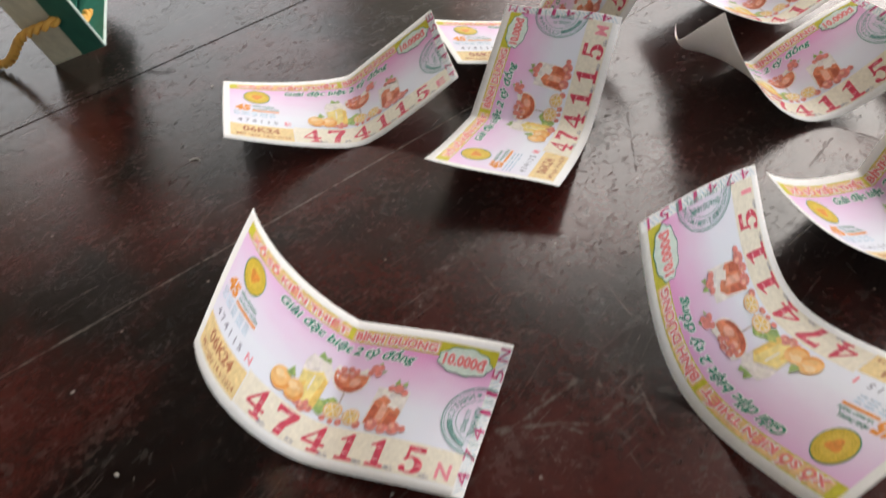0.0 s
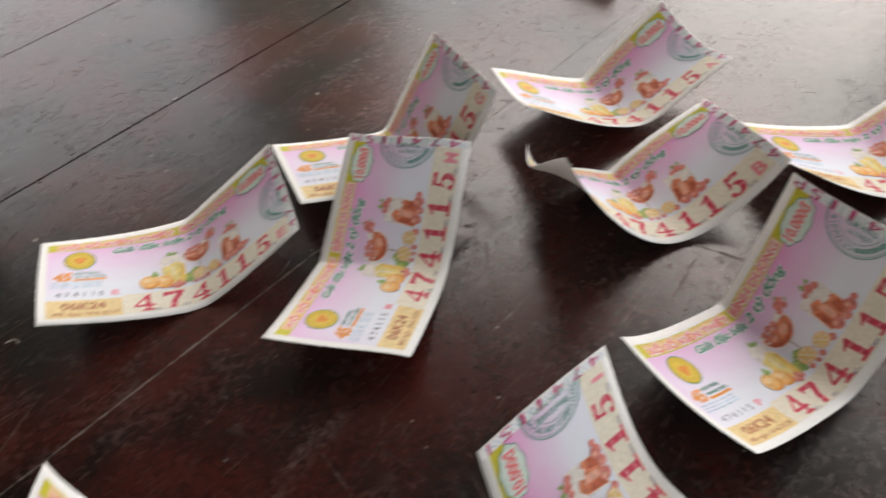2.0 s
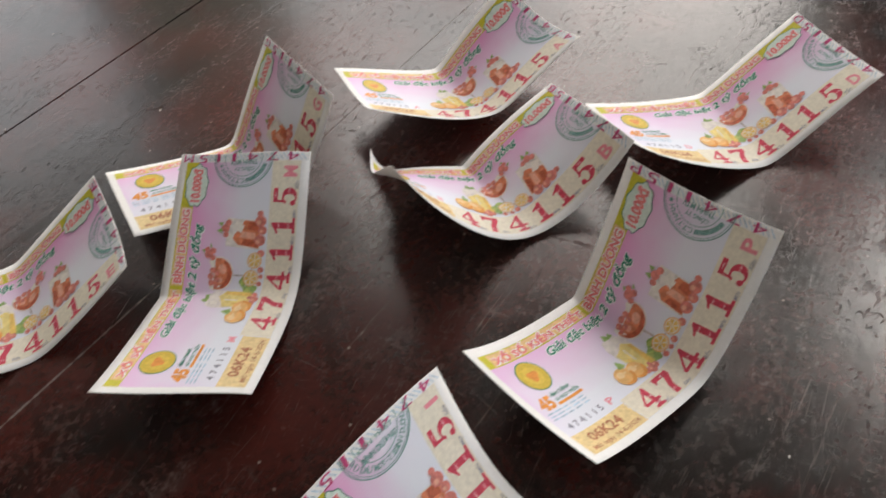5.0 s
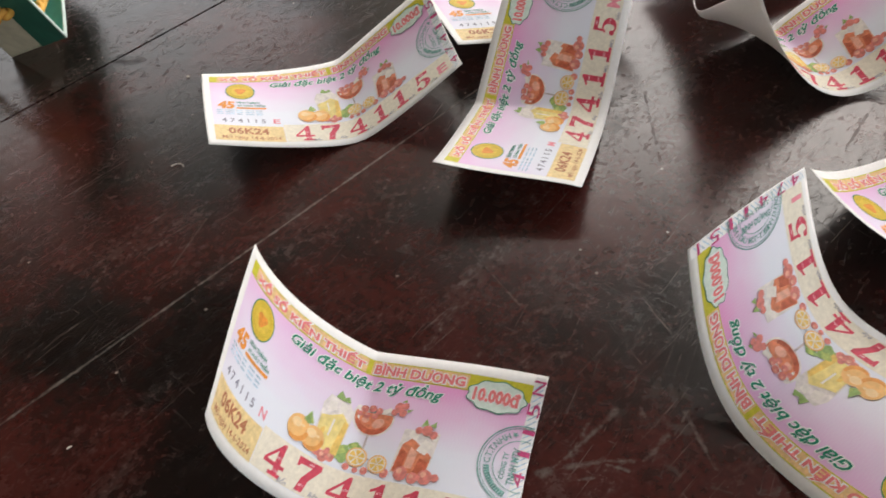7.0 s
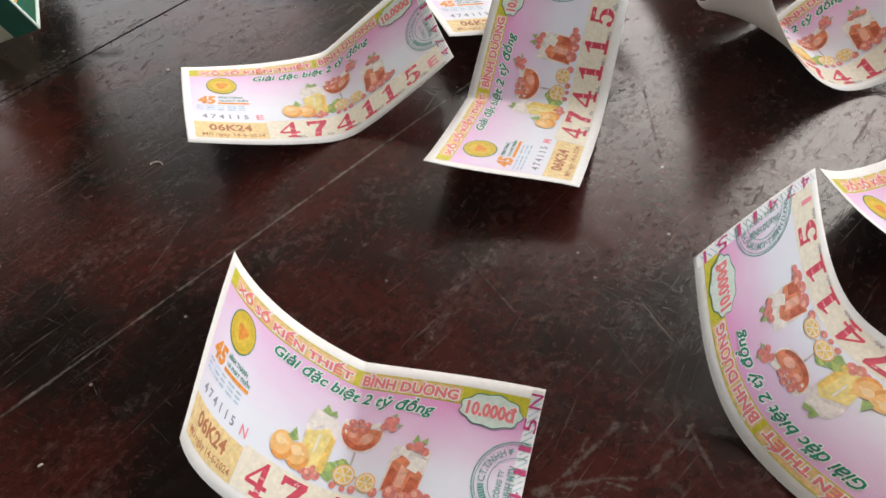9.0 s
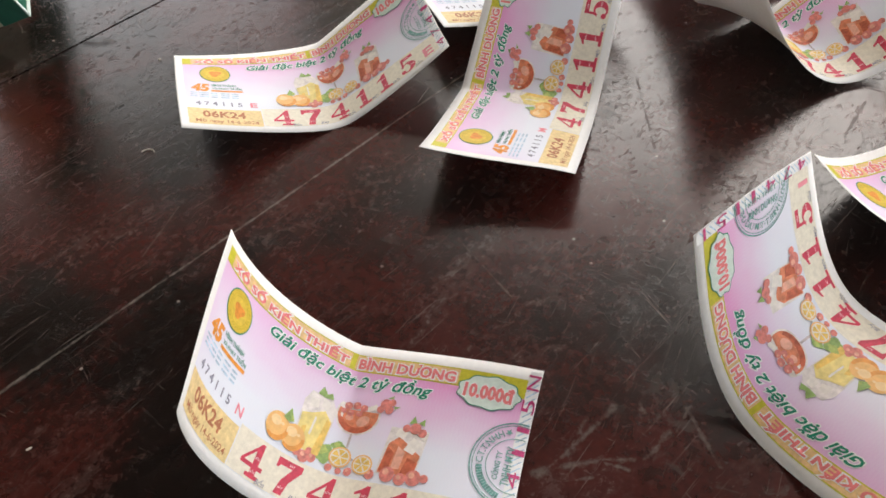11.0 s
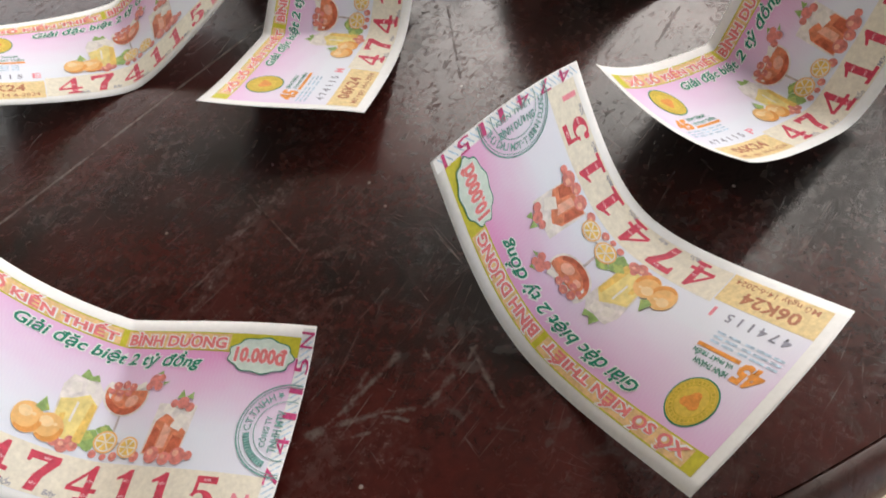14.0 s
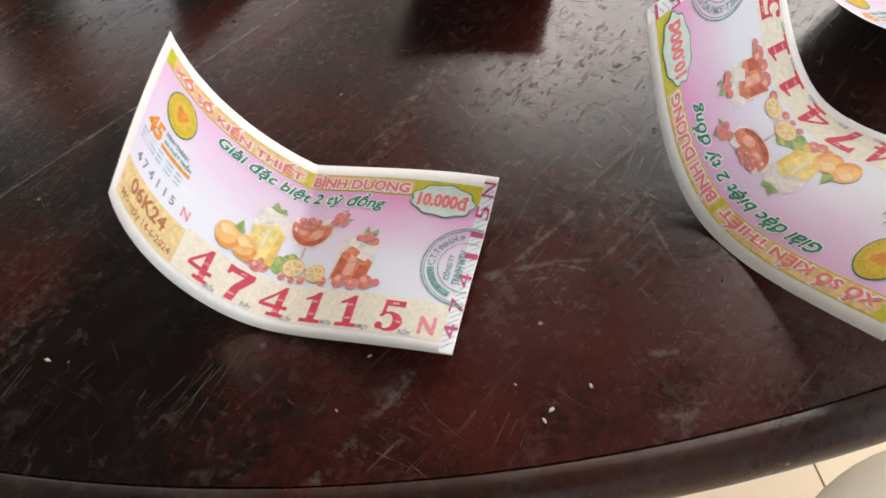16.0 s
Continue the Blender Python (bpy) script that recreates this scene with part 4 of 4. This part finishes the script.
def smooth_path(points, n=40):
    out = []
    for k in range(len(points) - 1):
        p0, p1, p2, p3 = (points[min(max(k + d, 0), len(points) - 1)] for d in (-1, 0, 1, 2))
        for t in np.linspace(0, 1, n, endpoint=False):
            out.append(0.5 * (2 * p1 + (p2 - p0) * t + (2 * p0 - 5 * p1 + 4 * p2 - p3) * t * t + (3 * p1 - p0 - 3 * p2 + p3) * t**3))
    return out + [points[-1]]


def cord(points, label):
    path = smooth_path(points)
    for phase in (0, math.pi):
        strand, run = [], 0.0
        for k, p in enumerate(path):
            d = (path[min(k + 1, len(path) - 1)] - path[max(k - 1, 0)]).normalized()
            run += (p - path[k - 1]).length if k else 0
            side = d.cross(Vector((0.1, 0.2, 1))).normalized()
            a = run / 0.016 * math.tau + phase
            strand.append(p + 0.0017 * (math.cos(a) * side + math.sin(a) * side.cross(d)))
        part("cord_strand", tube(strand, 0.0019), ROPE, bag, label, True)


hole = BB * 0.30 + BC * 0.40
cord([hole - an * -0.004, hole - an * 0.006, Vector((-0.056, 0.012, 0.008)), Vector((-0.094, 0.040, -0.024)), Vector((-0.15, 0.075, -0.0265))], "yellow twisted cord handle")
cord([BB * 0.75 + BC * 0.1 + an * 0.004, BB * 0.35 + BC * 0.2 + an * 0.010, BB * 0.14 + BC * 0.25 + an * 0.016, BB * 0.08 + BC * 0.2 + an * 0.045], "yellow twisted cord handle")


# ---------------------------------------------------------------- a curled slip of paper money
def slip_print():
    m = paper("faded_pink_and_blue_slip", (0.7, 0.68, 0.66))
    g = Graph(m)
    uv = g.place(uv="flat")
    x = g.node("SeparateXYZ")
    g.link(uv, x.inputs[0])
    n = g.noise(uv, 9.0, 5, 0.6)
    edge = g.math("ADD", x.outputs[1], g.math("MULTIPLY", g.math("SUBTRACT", n, 0.5), 0.12))
    base = g.ramp(edge, (0.52, (0.50, 0.58, 0.64)), (0.58, (0.72, 0.66, 0.64)), (0.66, (0.74, 0.44, 0.38)), (0.9, (0.72, 0.56, 0.50)))
    base = g.mix(g.ramp(x.outputs[0], (0.5, 0.0), (0.62, 0.85)), base, (0.47, 0.53, 0.43))
    col = g.mix(g.ramp(g.noise(uv, 26.0, 5, 0.65), (0.48, 0.0), (0.68, 0.6)), base, (0.36, 0.42, 0.44))
    g.link(col, g.b.inputs["Base Color"])
    return m


slip = new("paper_slip")
slip.location = (0.255, 0.642, 0.0)
tagged(slip, "small curled slip of faded pink and grey-blue paper", "paper slip")
s_along, s_up = Vector((0.040, -0.004, 0)), Vector((-0.010, 0.072, 0))
pts, uvs, cols, rows_ = [], [], 40, 12
for j in range(rows_):
    f_ = j / (rows_ - 1)
    r_ = 0.0100 + 0.006 * f_
    for i in range(cols):
        q = i / (cols - 1)
        if q < 0.52:
            a_ = q / 0.52
            h_ = 0.0006 + 0.0022 * a_**2 + 0.0007 * math.sin(9 * f_ + 4 * a_) ** 2
            along = a_ * 0.040
        else:
            w_ = (q - 0.52) / 0.48 * (3.3 + 0.3 * f_)
            along, h_ = 0.040 + 0.85 * r_ * math.sin(w_), 0.0028 + r_ * 1.15 * (1 - math.cos(w_))
        p = s_along.normalized() * along + s_up * (f_ - 0.06 * q + 0.05 * q * f_) + Vector((0, 0, h_ + 0.0004 * math.sin(23 * q) * math.sin(17 * f_) + 0.0004))
        pts.append(p)
        uvs.append((q, f_))
me = bpy.data.meshes.new("curled_sheet")
me.from_pydata([tuple(p) for p in pts], [], [(j * cols + i, j * cols + i + 1, (j + 1) * cols + i + 1, (j + 1) * cols + i) for j in range(rows_ - 1) for i in range(cols - 1)])
layer = me.uv_layers.new(name="flat")
for lp in me.loops:
    layer.data[lp.index].uv = uvs[lp.vertex_index]
sheet_ob = part("curled_sheet", me, slip_print(), slip, smooth=True)
thick = sheet_ob.modifiers.new("thickness", "SOLIDIFY")
thick.thickness = 0.0003


# ---------------------------------------------------------------- crumbs and specks
CRUMB = [plaster("pale_crumb", (0.62, 0.58, 0.52), (0.45, 0.4, 0.36)), plaster("dark_crumb", (0.05, 0.035, 0.03), (0.03, 0.025, 0.02))]


def crumb(x, y, size, tone, label):
    bm = bmesh.new()
    bmesh.ops.create_icosphere(bm, subdivisions=1, radius=size * 0.62)
    for v in bm.verts:
        v.co *= 0.7 + 0.6 * random.random()
        v.co.z = v.co.z * 0.5 + size * 0.25
    ob = new("crumb", mesh_of(bm, "crumb"))
    ob.data.materials.append(CRUMB[tone])
    ob.location, ob.rotation_euler = (x, y, 0.0), (0, 0, random.random() * 6)
    ob.scale = (1.5, 0.8, 1)
    tagged(ob, label, "crumb", "crumbs on the table")


for x, y, size in ((0.036, 0.122, 0.0011), (0.022, 0.117, 0.0012), (0.019, 0.114, 0.0011), (-0.145, 0.174, 0.0014), (-0.032, 0.149, 0.0009), (-0.045, 0.132, 0.0008),
                   (-0.141, 0.467, 0.0014), (0.046, 0.562, 0.0016), (-0.058, 0.596, 0.0012), (0.258, 0.185, 0.0009), (-0.175, 0.220, 0.0014), (0.013, 0.128, 0.0006)):
    crumb(x, y, size, 0, "tiny pale crumb lying on the dark table")
for x, y, size in ((-0.076, 0.345, 0.0013), (0.004, 0.243, 0.0008), (-0.028, 0.352, 0.0008), (0.33, 0.50, 0.0014), (0.38, 0.42, 0.001)):
    crumb(x, y, size, 1, "tiny dark crumb lying on the table")

sliver = new("wood_sliver", mesh_of(tube([Vector((0.004 * math.cos(a), 0.004 * math.sin(a), 0.0006)) for a in np.linspace(0.2, 2.4, 9)], 0.0004, 5), "wood_sliver"))
sliver.data.materials.append(CRUMB[0])
sliver.location = (-0.142, 0.382, 0.0)
tagged(sliver, "tiny curved pale sliver of wood", "sliver")

# ---------------------------------------------------------------- stool under the edge, plant beside the porch post
PLASTIC = plaster("cream_plastic", (0.82, 0.72, 0.57), (0.78, 0.67, 0.51))
stool = new("plastic_stool")
stool.location = (0.31, 0.015, FLOOR)
tagged(stool, "low round cream plastic stool on the tiled floor", "stool")
part("seat", lathe([(0.001, 0.38), (0.150, 0.38), (0.163, 0.392), (0.166, 0.40), (0.160, 0.406), (0.14, 0.402), (0.001, 0.401)], 64), PLASTIC, stool, smooth=True)
for k in range(4):
    a = k * math.pi / 2 + 0.6
    top_, foot = Vector((0.12 * math.cos(a), 0.12 * math.sin(a), 0.385)), Vector((0.16 * math.cos(a), 0.16 * math.sin(a), 0.0))
    part("leg", tube([top_, top_.lerp(foot, 0.5), foot], 0.016, 10), PLASTIC, stool, smooth=True)

LEAF = plaster("garden_leaf_green", (0.07, 0.14, 0.035), (0.04, 0.09, 0.02))
plant = new("potted_plant")
plant.location = (1.19, 0.76, FLOOR)
tagged(plant, "leafy green plant in a white pot by the post", "plant")
part("pot", lathe([(0.001, 0.0), (0.08, 0.0), (0.11, 0.2), (0.118, 0.2), (0.118, 0.22), (0.10, 0.22), (0.09, 0.18), (0.001, 0.18)], 48), PAPER, plant, "white glazed pot", True)
bm = bmesh.new()
n_ = 7
for j in range(n_):
    q = j / (n_ - 1)
    w_ = 0.022 * math.sin(math.pi * min(1, q * 0.93 + 0.07)) + 0.0008
    for s_ in (-1, 0, 1):
        bm.verts.new((s_ * w_, q * 0.13, 0.05 * q * (1 - q) - abs(s_) * -0.006))
bm.verts.ensure_lookup_table()
for j in range(n_ - 1):
    for s_ in (0, 1):
        bm.faces.new([bm.verts[3 * j + s_], bm.verts[3 * j + s_ + 1], bm.verts[3 * j + s_ + 4], bm.verts[3 * j + s_ + 3]])
leaf_mesh = mesh_of(bm, "leaf")
leaf_mesh.materials.append(LEAF)
part("stem", tube([Vector((0, 0, 0.17)), Vector((0.01, 0.0, 0.3)), Vector((0.0, 0.01, 0.46))], 0.006), POST, plant)
for k in range(46):
    leaf = new("leaf", leaf_mesh)
    leaf.parent = plant
    leaf.location = (0.004, 0.004, 0.2 + 0.26 * random.random())
    leaf.rotation_euler = (random.uniform(-0.6, 0.9), random.uniform(-0.4, 0.4), k * 2.4)
    leaf.scale = (random.uniform(0.7, 1.3),) * 3

# ---------------------------------------------------------------- floor tiles, last: they share one mesh
bm = bmesh.new()
box(bm, -0.1985, 0.1985, -0.1985, 0.1985, -0.004, 0.0)
tile = mesh_of(bm, "tile")
tile.materials.append(TILE)
floor_ob = bpy.data.objects["floor"]
for i in range(-6, 3):
    for j in range(-5, 6):
        t_ = new("tile", tile)
        t_.parent = floor_ob
        t_.location = (0.2 + 0.4 * i, 0.2 + 0.4 * j, FLOOR)
